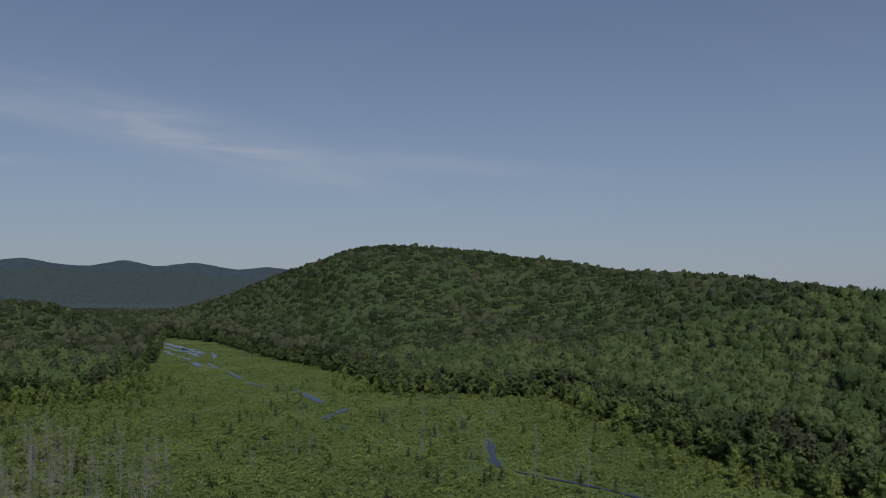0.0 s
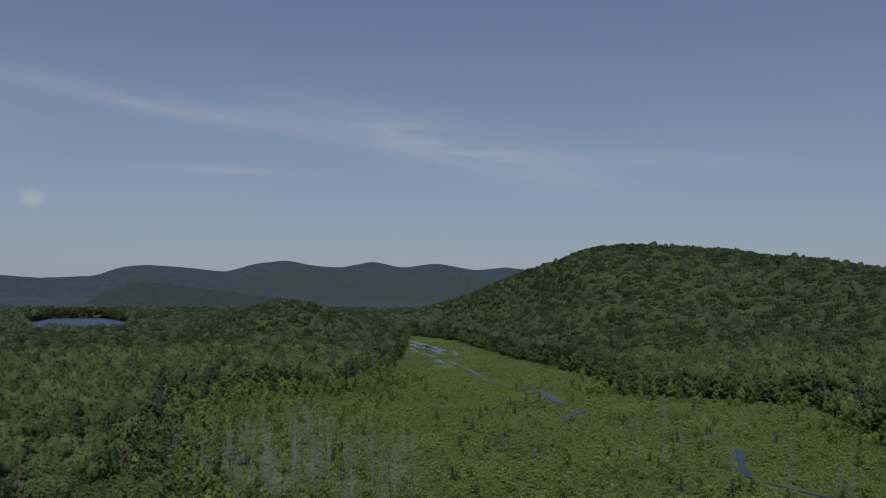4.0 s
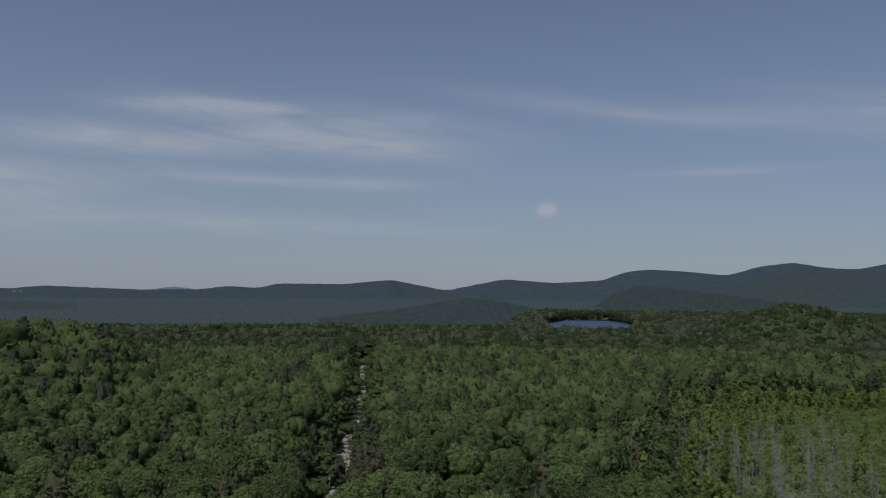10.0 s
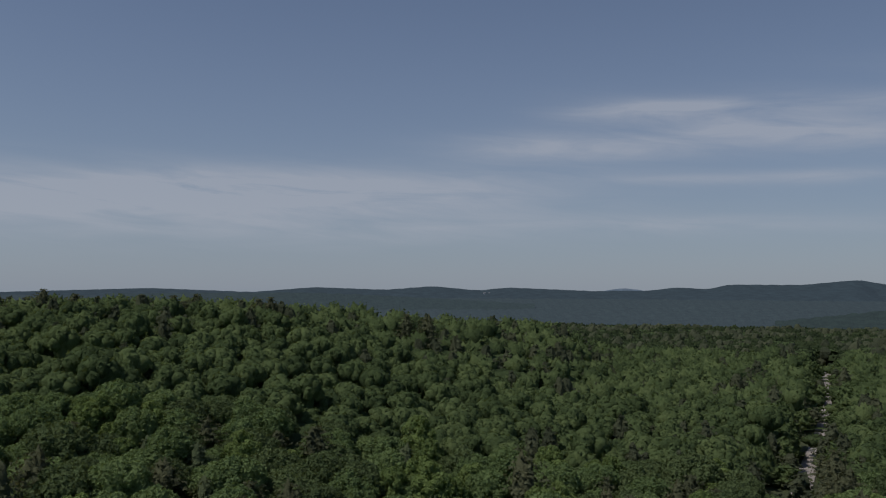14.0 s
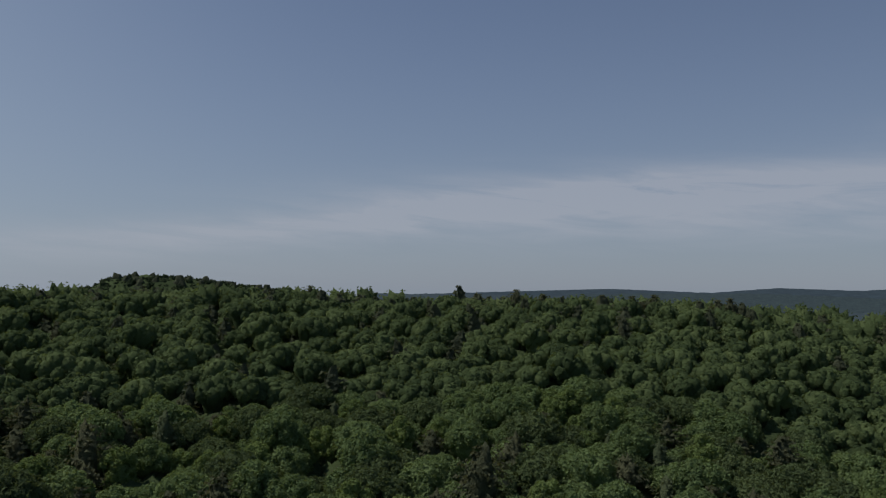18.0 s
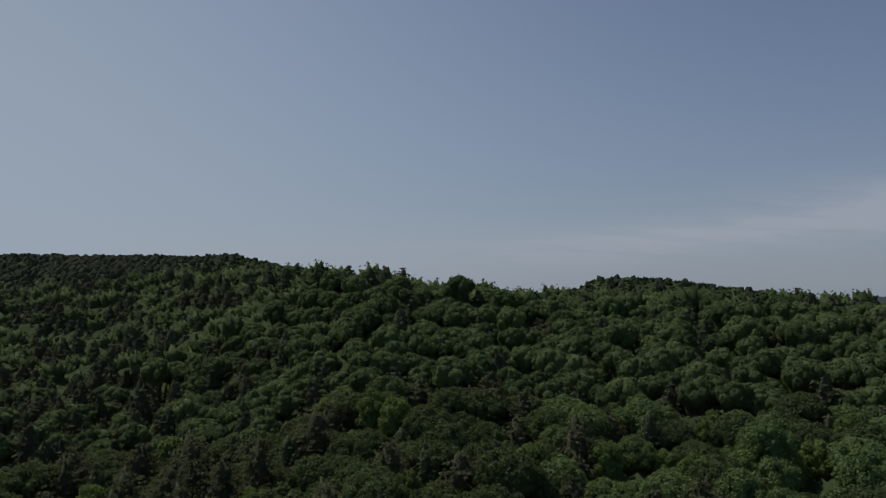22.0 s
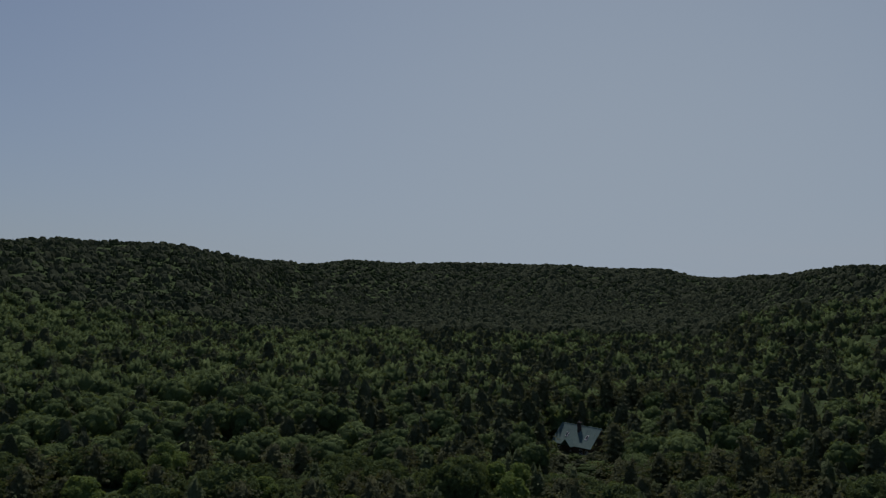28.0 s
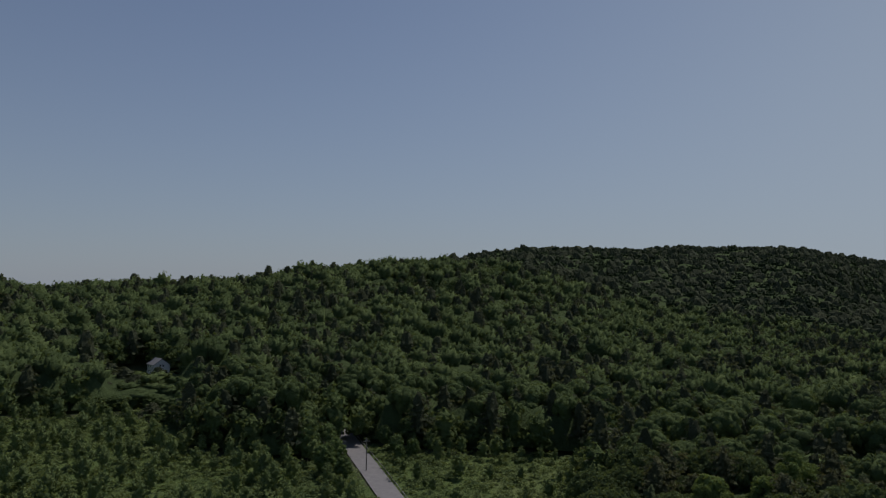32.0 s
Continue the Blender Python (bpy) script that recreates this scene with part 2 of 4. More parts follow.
    return me


def part(name, bm, mat, parent, label=""):
    """Links a bmesh as one mesh object under a thing or a part."""
    me = bpy.data.meshes.new(name)
    bm.to_mesh(me)
    bm.free()
    me.materials.append(mat)
    ob = new(name, me)
    ob.parent = parent
    if label:
        ob["label"] = label
    return ob


def box(bm, x0, x1, y0, y1, z0, z1):
    m = Matrix.LocRotScale(((x0 + x1) / 2, (y0 + y1) / 2, (z0 + z1) / 2), None, (x1 - x0, y1 - y0, z1 - z0))
    bmesh.ops.create_cube(bm, size=1, matrix=m)


def unit(v):
    return v / np.maximum(np.linalg.norm(v, axis=-1, keepdims=True), 1e-9)


def tufts(points, normals, size, g, loose=0.8):
    """Leaf clumps: one bent triangle at each point, turned roughly outwards."""
    n = len(points)
    nn = unit(normals + g.normal(0, loose, (n, 3)))
    a = unit(np.cross(nn, g.normal(0, 1, (n, 3))))
    b = np.cross(nn, a)
    s = size * g.uniform(0.6, 1.35, (n, 1))
    v = np.stack([points + a * s, points - a * s * 0.5 + b * s * 0.8, points - a * s * 0.5 - b * s * 0.8], 1).reshape(-1, 3)
    return v, np.arange(3 * n).reshape(-1, 3)


def join(pieces):
    vs, fs, k = [], [], 0
    for v, f in pieces:
        vs.append(v)
        fs.append(f + k)
        k += len(v)
    return np.concatenate(vs), np.concatenate(fs)


def dome(rings, sides, g, rx, rz, z0, rough=0.18, reach=0.86):
    """A lumpy closed crown of triangles."""
    v, f = [(0, 0, z0 + rz * 0.96)], []
    for i in range(1, rings + 1):
        th = math.pi * reach * (i - 0.35) / (rings - 0.35)
        for j in range(sides):
            ph = 2 * math.pi * (j + 0.5 * (i % 2)) / sides
            k = 1 + g.uniform(-rough, rough)
            v.append((rx * k * math.sin(th) * math.cos(ph), rx * k * math.sin(th) * math.sin(ph), z0 + rz * k * math.cos(th)))
    for j in range(sides):
        f.append((0, 1 + j, 1 + (j + 1) % sides))
    for i in range(rings - 1):
        for j in range(sides):
            a, b = 1 + i * sides + j, 1 + i * sides + (j + 1) % sides
            c, d = a + sides, b + sides
            f += [(a, c, b), (b, c, d)] if i % 2 else [(a, c, d), (a, d, b)]
    return np.array(v, float), np.array(f)


def spread(n, low, g):
    """Directions spread evenly over a ball down to a given height, slightly shaken."""
    k = np.arange(n) + 0.5
    z = 1 - (1 - low) * k / n
    a = k * 2.39996 + g.uniform(0, 6.283)
    w = np.sqrt(1 - z * z)
    return unit(np.stack([w * np.cos(a), w * np.sin(a), z], 1) + g.normal(0, 0.10, (n, 3)))


def boss(p, d, r, g, rings, sides):
    """A lumpy rounded bulge of leaves round the direction d."""
    v, f = dome(rings, sides, g, r, r * 0.92, 0.0, 0.16, 0.68)
    m = np.array(Vector(d).to_track_quat("Z", "Y").to_matrix())
    return v @ m.T + p, f


def leafy_crown(g, r=4.9, top=16.0, low=7.5, lobes=17, count=1150, size=0.30, core=(3, 7), under=-0.05, fill=(0.72, 0.64), loose=0.42, solid=(2, 6)):
    """A broad crown: rounded bulges over a core, each set with leaf clumps."""
    rz, zc = (top - low) / 2, (top + low) / 2
    d = spread(lobes, under, g)
    lr = r * g.uniform(0.8, 1.2, lobes) * 1.5 / math.sqrt(lobes)
    axes = np.array([r, r, rz])
    c = d * (axes - lr[:, None] * 0.82) * g.uniform(0.86, 1.06, (lobes, 1)) + np.array([0, 0, zc])
    pieces = [dome(core[0], core[1], g, r * fill[0], rz * fill[1], zc - rz * 0.1, 0.18, core[2] if len(core) > 2 else 0.86)]
    n = int(count / lobes)
    for k in range(lobes):
        out = unit(d[k] + np.array([0, 0, 0.35]))
        pieces.append(boss(c[k], out, lr[k] * (0.84 if n > 60 else 0.94), g, *solid))
        if n:
            q = unit(g.normal(0, 1, (n, 3)) + out * 1.1)
            p = c[k] + q * lr[k] * (g.uniform(0.86, 1.12, (n, 1)) if n > 60 else g.uniform(0.84, 1.02, (n, 1)))
            pieces.append(tufts(p, q, size, g, loose))
    return join(pieces)


def pine_crown(g, top=19.0, low=6.0, r=4.2, whorls=11, size=0.58, per=8, lift=0.25, blunt=0.7, around=6, core=(6, 6), stout=0.26):
    """Whorls of feathery level boughs, uneven, thinner towards the top."""
    pieces = []
    for i in range(whorls):
        u = i / (whorls - 1)
        z = low + (top - 0.6 - low) * u ** 0.9
        n = around if u < 0.85 else 4
        a0 = g.uniform(0, 6.28)
        for j in range(n):
            ln = r * (1.02 - u) ** blunt * g.uniform(0.5, 1.2) + 0.4
            a = a0 + 6.283 * j / n + g.normal(0, 0.25)
            t = np.linspace(0.25, 1, per)[:, None]
            way = np.array([math.cos(a), math.sin(a), lift * g.uniform(0.0, 1.0)])
            p = np.array([0, 0, z]) + way * t * ln + g.normal(0, 0.16, (per, 3)) * np.array([1.4, 1.4, 0.6])
            pieces.append(tufts(p, np.tile([way[0] * 0.8, way[1] * 0.8, 0.9], (per, 1)), size * (1.1 - 0.35 * u), g, 0.45))
    pieces.append(dome(*core, g, r * stout, (top - low) * 0.54, low + (top - low) * 0.42, 0.26, 0.7))
    return join(pieces)


def far_leafy(g, lobes, count, size, core=(3, 6), fill=(0.70, 0.62), loose=0.30, tall=0.0, solid=(2, 6)):
    """A broad crown for the far slopes, with fewer and larger pieces."""
    return leafy_crown(g, g.uniform(4.6, 5.3), g.uniform(15.2, 17) + tall, 6.6 + tall, lobes, count, size, core, 0.1, fill, loose, solid)


def far_pine(g, rings=4, sides=5, top=16.5):
    """A conifer far off: a lumpy blunt cone."""
    return dome(rings, sides, g, g.uniform(3.8, 4.6), 5.6, top - 5.6, 0.24, 0.66)


def stock(name, templates, x, y, z, which, scale, squash, mat, label, category, g, patch=0.0, fluid=False):
    """Many trees in one joined mesh, each a turned and scaled copy of one of the templates."""
    V, F, T, k = [], [], [], 0
    turn = g.uniform(0, 6.283, len(x))
    tint = g.uniform(0, 1, len(x)) * (1 - patch) + patch * (0.5 + 0.5 * wave(x, y, 45, 17)).clip(0, 1)
    for i, (v, f) in enumerate(templates):
        m = which == i
        n = m.sum()
        if not n:
            continue
        c, s = np.cos(turn[m])[:, None], np.sin(turn[m])[:, None]
        sc, sq = scale[m][:, None], squash[m][:, None]
        px = (v[:, 0] * c - v[:, 1] * s) * sc + x[m][:, None]
        py = (v[:, 0] * s + v[:, 1] * c) * sc + y[m][:, None]
        pz = v[:, 2] * sc * sq + z[m][:, None]
        V.append(np.stack([px, py, pz], 2).reshape(-1, 3))
        F.append((f[None] + (np.arange(n) * len(v))[:, None, None]).reshape(-1, 3) + k)
        T.append(np.repeat(tint[m], len(v)))
        k += n * len(v)
    ob = new(name, mesh_arrays(name, np.concatenate(V), np.concatenate(F), mat, np.concatenate(T), fluid))
    return tagged(ob, label, category, kind="stuff")


# ---- the lie of the land ----
EYE = 55.0


def polar(az, r):
    a = np.radians(az)
    return -np.sin(a) * r, np.cos(a) * r


def azimuth(x, y):
    """Degrees to the left of north, from -60 to 300."""
    return (np.degrees(np.arctan2(-x, y)) + 60) % 360 - 60


def step(a, b, v):
    t = np.clip((v - a) / (b - a), 0, 1)
    return t * t * (3 - 2 * t)


# Ridges: (bearing, distance, crest over the level of the eye in degrees), and the half width of the flank.
RIDGES = (
    (210, ((18.4, 1150, -1.39), (16.7, 1130, -0.95), (14.3, 1100, -0.1), (12.5, 1080, 0.55), (10.1, 1050, 1.4), (8.5, 1020, 2.0), (7.0, 1000, 2.68), (5.1, 985, 3.05), (2.9, 980, 3.2), (0.2, 975, 3.14), (-2.5, 960, 2.93), (-5.5, 945, 2.34), (-8.2, 920, 2.12), (-11.5, 880, 1.8), (-16.5, 810, 1.47), (-20.6, 740, 1.16), (-24.5, 660, 0.68), (-27.5, 600, 0.32), (-34.0, 520, -0.2))),
    (90, ((33.5, 870, -2.3), (30.5, 860, -1.9), (28.5, 850, -1.0), (26.8, 845, -0.45), (24.6, 850, -0.55), (22.5, 880, -1.2), (20.5, 920, -1.6))),
    (130, ((70.0, 450, -2.3), (79.0, 392, -1.8), (85.0, 365, -1.24), (88.5, 345, -0.8), (92.0, 335, -0.62), (96.0, 325, -0.57), (99.0, 322, -0.47), (104.0, 325, -0.45), (108.0, 328, -0.4), (113.0, 330, -0.36), (118.0, 332, -0.17), (125.0, 335, -0.1), (131.0, 336, -0.08), (133.0, 335, -0.05), (136.0, 332, 0.14), (138.0, 330, 0.4), (140.5, 330, 0.62), (142.0, 330, 0.85), (143.5, 332, 1.1), (145.0, 335, 1.33), (147.0, 350, 1.22), (149.7, 380, 1.4), (151.5, 400, 1.6), (154.0, 430, 1.3), (157.0, 455, 0.86), (160.7, 500, 0.38), (165.3, 560, -0.03), (172.0, 620, -0.84))),
    (70, ((132.5, 875, -0.3), (130.5, 875, 0.14), (129.8, 875, 0.59), (128.2, 875, 0.82), (125.6, 875, 0.68), (121.5, 875, 0.21), (117.7, 875, -0.2))),
    (245, ((146.0, 1150, 0.8), (151.4, 1050, 1.55), (153.3, 1050, 1.98), (157.0, 1050, 1.83), (160.5, 1060, 1.85), (166.5, 1120, 1.8), (168.7, 1190, 1.6), (171.2, 1300, 1.1), (173.5, 1400, 0.95))),
    (315, ((171.2, 1600, 1.0), (173.5, 1600, 1.0), (175.8, 1600, 1.08), (178.0, 1600, 1.5), (182.0, 1600, 1.6), (187.0, 1600, 1.8), (193.0, 1600, 1.75), (196.8, 1600, 1.8), (201.9, 1530, 1.66), (205.2, 1190, 1.85), (207.3, 1090, 2.3), (209.2, 1050, 2.63), (211.7, 1030, 2.65), (215.5, 1000, 2.88), (219.5, 980, 2.62), (222.0, 970, 2.75), (226.6, 960, 2.78), (231.0, 950, 2.3))),
    (200, ((212.0, 770, 0.0), (218.0, 735, 0.4), (222.0, 690, 1.0), (224.5, 660, 1.45), (227.0, 640, 1.8), (231.5, 620, 2.15), (235.3, 600, 1.97), (238.0, 590, 1.75), (241.0, 570, 1.5), (245.0, 560, 0.85), (250.0, 560, 0.54), (255.0, 560, 0.38), (256.8, 560, 0.12), (259.6, 550, 0.43), (266.0, 545, 0.5), (275.0, 545, 0.4))),
)
CANOPY = 17.6
LAKE_LEVEL = 0.4
LAKE_LAND = ((36.6, 955), (41.0, 955), (42.0, 1120), (41.8, 1450), (40.4, 1640), (37.6, 1640), (36.1, 1450), (35.9, 1120))


def wave(x, y, size, seed):
    """A smooth rolling noise between about -1 and 1, from crossed sines."""
    g = np.random.default_rng(seed)
    s = 0
    for _ in range(5):
        a, p = g.uniform(0, 6.283), g.uniform(0, 6.283)
        k = 6.283 / (size * g.uniform(0.7, 1.5))
        s = s + np.sin((x * math.cos(a) + y * math.sin(a)) * k + p)
    return s / 3


def ground(x, y):
    x, y = np.asarray(x, float), np.asarray(y, float)
    r, az = np.hypot(x, y), azimuth(x, y)
    south = step(63, 138, az) * (1 - step(282, 299, az))
    z = 0.024 * south * np.clip(r - 150, 0, 500) - 38 * step(950, 1400, r) * step(42.5, 46, az) * (1 - step(100, 125, az))
    top = z.copy()
    for width, pts in RIDGES:
        P = np.array(sorted(pts))
        far, el = np.interp(az, P[:, 0], P[:, 1]), np.interp(az, P[:, 0], P[:, 2])
        h = EYE + far * np.tan(np.radians(el)) - CANOPY
        ends = step(P[0, 0] - 4, P[0, 0] + 1, az) * (1 - step(P[-1, 0] - 1, P[-1, 0] + 4, az))
        top = np.maximum(top, z + (h - z) * np.exp(-((r - far) / width) ** 2) * ends)
    rough = step(490, 840, r) * 2.5 * wave(x, y, 130, 3)
    free = step(0, 105, outside(x, y, MARSH)) * step(0, 110, outside(x, y, LAKE_LAND))
    return z + (top - z) * free + rough * step(4, 40, top - z) * free


def inside(x, y, outline):
    """Which points lie in a polygon given by bearings and distances."""
    P = np.array(outline)
    px, py = polar(P[:, 0], P[:, 1])
    hit = np.zeros(np.shape(x), bool)
    for i in range(len(P)):
        x1, y1, x2, y2 = px[i - 1], py[i - 1], px[i], py[i]
        with np.errstate(divide="ignore", invalid="ignore"):
            c = ((y1 > y) != (y2 > y)) & (x < (x2 - x1) * (y - y1) / (y2 - y1) + x1)
        hit ^= c
    return hit


def outside(x, y, outline):
    """How far points lie outside a polygon; nought within."""
    P = np.array(outline)
    px, py = polar(P[:, 0], P[:, 1])
    d = np.full(np.shape(x), 1e9)
    for i in range(len(P)):
        ax, ay, bx, by = px[i - 1], py[i - 1], px[i], py[i]
        t = np.clip(((x - ax) * (bx - ax) + (y - ay) * (by - ay)) / ((bx - ax) ** 2 + (by - ay) ** 2), 0, 1)
        d = np.minimum(d, np.hypot(x - ax - t * (bx - ax), y - ay - t * (by - ay)))
    return np.where(inside(x, y, outline), 0, d)


MARSH = ((18.3, 1060), (14.53, 928), (13.0, 814), (10.76, 700), (8.48, 640), (5.08, 553), (3.19, 470), (-7.8, 462), (-9.5, 432), (-12.2, 372), (-15.8, 328), (-19.7, 290), (-24.5, 262), (-30.49, 240), (-30.49, 90), (20.93, 90), (30.69, 143), (35.75, 230), (33.2, 410), (28.3, 462), (22.5, 470), (20.8, 500), (19.9, 572), (19.2, 690), (18.6, 860))
MEADOWS = (((222.25, 133), (221.98, 266), (233.4, 262), (237.7, 266), (236.62, 232), (236.06, 133)), ((235.64, 133), (236.06, 210), (237.88, 238), (239.27, 246), (244.59, 245), (250.18, 271), (251.58, 308), (256.62, 312), (265.57, 308), (265.57, 133)), ((251.0, 352), (252.9, 352), (252.8, 374), (251.2, 374)))
ROADS = (
    (6.4, ((229.0, 142), (233.0, 181), (235.5, 214), (236.8, 239), (237.7, 257), (238.4, 271), (238.9, 283), (239.2, 293))),
    (5.0, ((57.9, 150), (56.2, 215), (55.6, 247), (55.0, 300), (54.5, 337), (54.2, 385), (54.04, 432), (54.03, 532), (54.0, 640))),
    (3.6, ((155.6, 304), (156.6, 298), (157.5, 291), (158.5, 279), (159.55, 265), (160.5, 252), (161.3, 238))),
)


def spine(pts, step_m=6.0):
    """Points along a smooth line through bearings and distances."""
    P = np.array(pts, float)
    px, py = polar(P[:, 0], P[:, 1])
    s = np.r_[0, np.cumsum(np.hypot(np.diff(px), np.diff(py)))]
    u = np.arange(0, s[-1], step_m)
    qx, qy = np.interp(u, s, px), np.interp(u, s, py)
    for _ in range(12):
        qx[1:-1] = (qx[:-2] + 2 * qx[1:-1] + qx[2:]) / 4
        qy[1:-1] = (qy[:-2] + 2 * qy[1:-1] + qy[2:]) / 4
    return qx, qy


def off_line(x, y, pts, step_m=6.0):
    qx, qy = spine(pts, step_m)
    best = np.full(np.shape(x), 1e9)
    for a, b in zip(qx, qy):
        best = np.minimum(best, np.hypot(x - a, y - b))
    return best


# ---- ground sheet ----
def build_ground():
    az = np.r_[np.arange(-34, 272, 0.6), np.arange(272, 326, 3.0)]
    r = np.r_[0.0, np.arange(14, 490, 7), np.geomspace(490, 4980, 85)]
    A, Rr = np.meshgrid(az, r)
    x, y = polar(A, Rr)
    z = ground(x, y)
    m, n = A.shape
    i, j = np.meshgrid(np.arange(m - 1), np.arange(n), indexing="ij")
    k = (j + 1) % n
    f = np.stack([i * n + j, i * n + k, (i + 1) * n + k, (i + 1) * n + j], 2).reshape(-1, 4)[:, ::-1]
    me = mesh_arrays("ground", np.stack([x, y, z], 2).reshape(-1, 3), f, M_GROUND, smooth=True)
    me.materials.append(M_MARSH)
    me.materials.append(M_FIELD)
    c = np.array([x, y]).reshape(2, -1)[:, f].mean(2)
    open_kind = inside(c[0], c[1], MARSH).astype(np.int32)
    for mead in MEADOWS:
        open_kind[inside(c[0], c[1], mead)] = 2
    me.polygons.foreach_set("material_index", open_kind)
    return tagged(new("ground", me), "rolling wooded ground with an open green marsh", "ground", kind="structure")


build_ground()


def ribbon(name, pts, width, mat, lift, label, category, step_m=6.0, wobble=0.0, ends=False):
    qx, qy = spine(pts, step_m)
    tx, ty = np.gradient(qx), np.gradient(qy)
    L = np.hypot(tx, ty)
    nx, ny = -ty / L, tx / L
    n = len(qx)
    w = np.full(n, width / 2.0)
    if wobble:
        w = w * (1 + wobble * wave(qx, qy, 26, 5))
    if ends:
        w = w * np.minimum(1, np.minimum(np.arange(n), np.arange(n)[::-1]) / 3 + 0.1)
    cols = 5
    V = []
    for k in range(cols):
        o = (k / (cols - 1) * 2 - 1) * w
        X, Y = qx + nx * o, qy + ny * o
        V.append(np.stack([X, Y, ground(X, Y) + lift], 1))
    V = np.stack(V, 1).reshape(-1, 3)
    i, j = np.meshgrid(np.arange(n - 1), np.arange(cols - 1), indexing="ij")
    f = np.stack([i * cols + j, i * cols + j + 1, (i + 1) * cols + j + 1, (i + 1) * cols + j], 2).reshape(-1, 4)[:, ::-1]
    return tagged(new(name, mesh_arrays(name, V, f, mat, smooth=True)), label, category, kind="structure")


ribbon("road", ROADS[0][1], ROADS[0][0], M_ROAD, 0.35, "grey paved country road running into dark woods", "road")
ribbon("forest_road", ROADS[1][1], ROADS[1][0], M_GRAVEL, 0.35, "pale gravel road seen through gaps between trees", "road")
ribbon("dirt_track", ROADS[2][1], ROADS[2][0], M_GRAVEL, 0.3, "pale gravel track half hidden under dark trees", "track")


# ---- water ----
STREAM = (
    (8.1, ((18.26, 926), (17.61, 894), (16.57, 824), (15.58, 766))),
    (4.3, ((17.98, 868), (17.41, 816), (16.85, 788))),
    (5.0, ((16.15, 680), (16.01, 646), (15.58, 630))),
    (3.1, ((17.13, 745), (16.57, 710), (16.29, 692))),
    (2.6, ((14.18, 602), (13.54, 566), (13.19, 546))),
    (1.9, ((12.84, 529), (12.54, 518), (11.84, 500), (11.35, 492))),
    (2.0, ((11.08, 488), (10.25, 482), (9.65, 477))),
    (5.0, ((16.99, 846), (16.71, 802), (16.08, 753), (15.87, 726))),
    (3.1, ((18.12, 815), (17.69, 780), (17.41, 744))),
    (2.5, ((15.16, 784), (14.88, 742), (14.95, 706))),
    (2.5, ((15.3, 665), (15.02, 634), (14.6, 616))),
    (4.7, ((9.65, 477), (8.88, 456), (8.38, 438), (7.77, 420))),
    (3.1, ((8.01, 372), (7.37, 383), (6.75, 394), (6.04, 409))),
    (3.1, ((6.96, 356), (6.57, 350), (6.27, 344))),
    (2.6, ((-2.91, 324), (-3.16, 314), (-3.52, 298), (-3.15, 274), (-4.43, 268))),
    (1.6, ((-4.43, 268), (-6.43, 258), (-9.69, 252), (-12.2, 240), (-15.25, 232))),
)
for wide, pts in STREAM:
    ribbon("stream", pts, wide, M_WATER, 0.25, "narrow still stream winding through green marsh", "stream", 4.0, 0.8, True)


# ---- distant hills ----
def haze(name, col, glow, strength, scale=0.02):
    """A far wooded slope, a plain backdrop; the blue of the air is painted on and glows."""
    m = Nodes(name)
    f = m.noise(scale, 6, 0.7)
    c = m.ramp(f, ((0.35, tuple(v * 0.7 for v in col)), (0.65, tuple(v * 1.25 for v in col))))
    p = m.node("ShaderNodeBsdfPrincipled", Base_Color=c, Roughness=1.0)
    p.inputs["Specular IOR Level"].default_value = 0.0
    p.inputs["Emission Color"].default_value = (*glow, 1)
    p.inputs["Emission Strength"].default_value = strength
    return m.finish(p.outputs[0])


def far_range(name, crest, near, far, foot, mat, label, bumpy=5.0, rows=20, seed=1):
    """A long hill: its crest runs through bearings and heights (degrees), its flank falls towards the eye."""
    C = np.array(sorted(crest))
    az = np.arange(C[0, 0], C[-1, 0], 0.1)
    e = np.interp(az, C[:, 0], C[:, 1])
    k = np.hanning(17)
    e = np.convolve(np.pad(e, 8, "edge"), k / k.sum(), "valid")
    g = np.random.default_rng(seed)
    V = []
    for i in range(rows + 4):
        u = i / (rows - 1)
        if u <= 1:
            r = near + (far - near) * u
            el = foot + (e - foot) * (u ** 0.8)
            z = EYE + r * np.tan(np.radians(el))
            z = z + g.normal(0, bumpy * 0.16, len(az)) + bumpy * wave(az * 40, np.full(len(az), i * 9.0), 30, seed) * 0.5
        else:
            r = far + (u - 1) * 600
            z = EYE + far * np.tan(np.radians(e)) - (u - 1) * 900
        x, y = polar(az, np.full(len(az), min(r, 4980)))
        V.append(np.stack([x, y, z], 1))
    n = len(az)
    V = np.concatenate(V)
    i, j = np.meshgrid(np.arange(rows + 3), np.arange(n - 1), indexing="ij")
    f = np.stack([i * n + j, i * n + j + 1, (i + 1) * n + j + 1, (i + 1) * n + j], 2).reshape(-1, 4)
    return tagged(new(name, mesh_arrays(name, V, f, mat, smooth=False)), label, "hills", kind="structure")


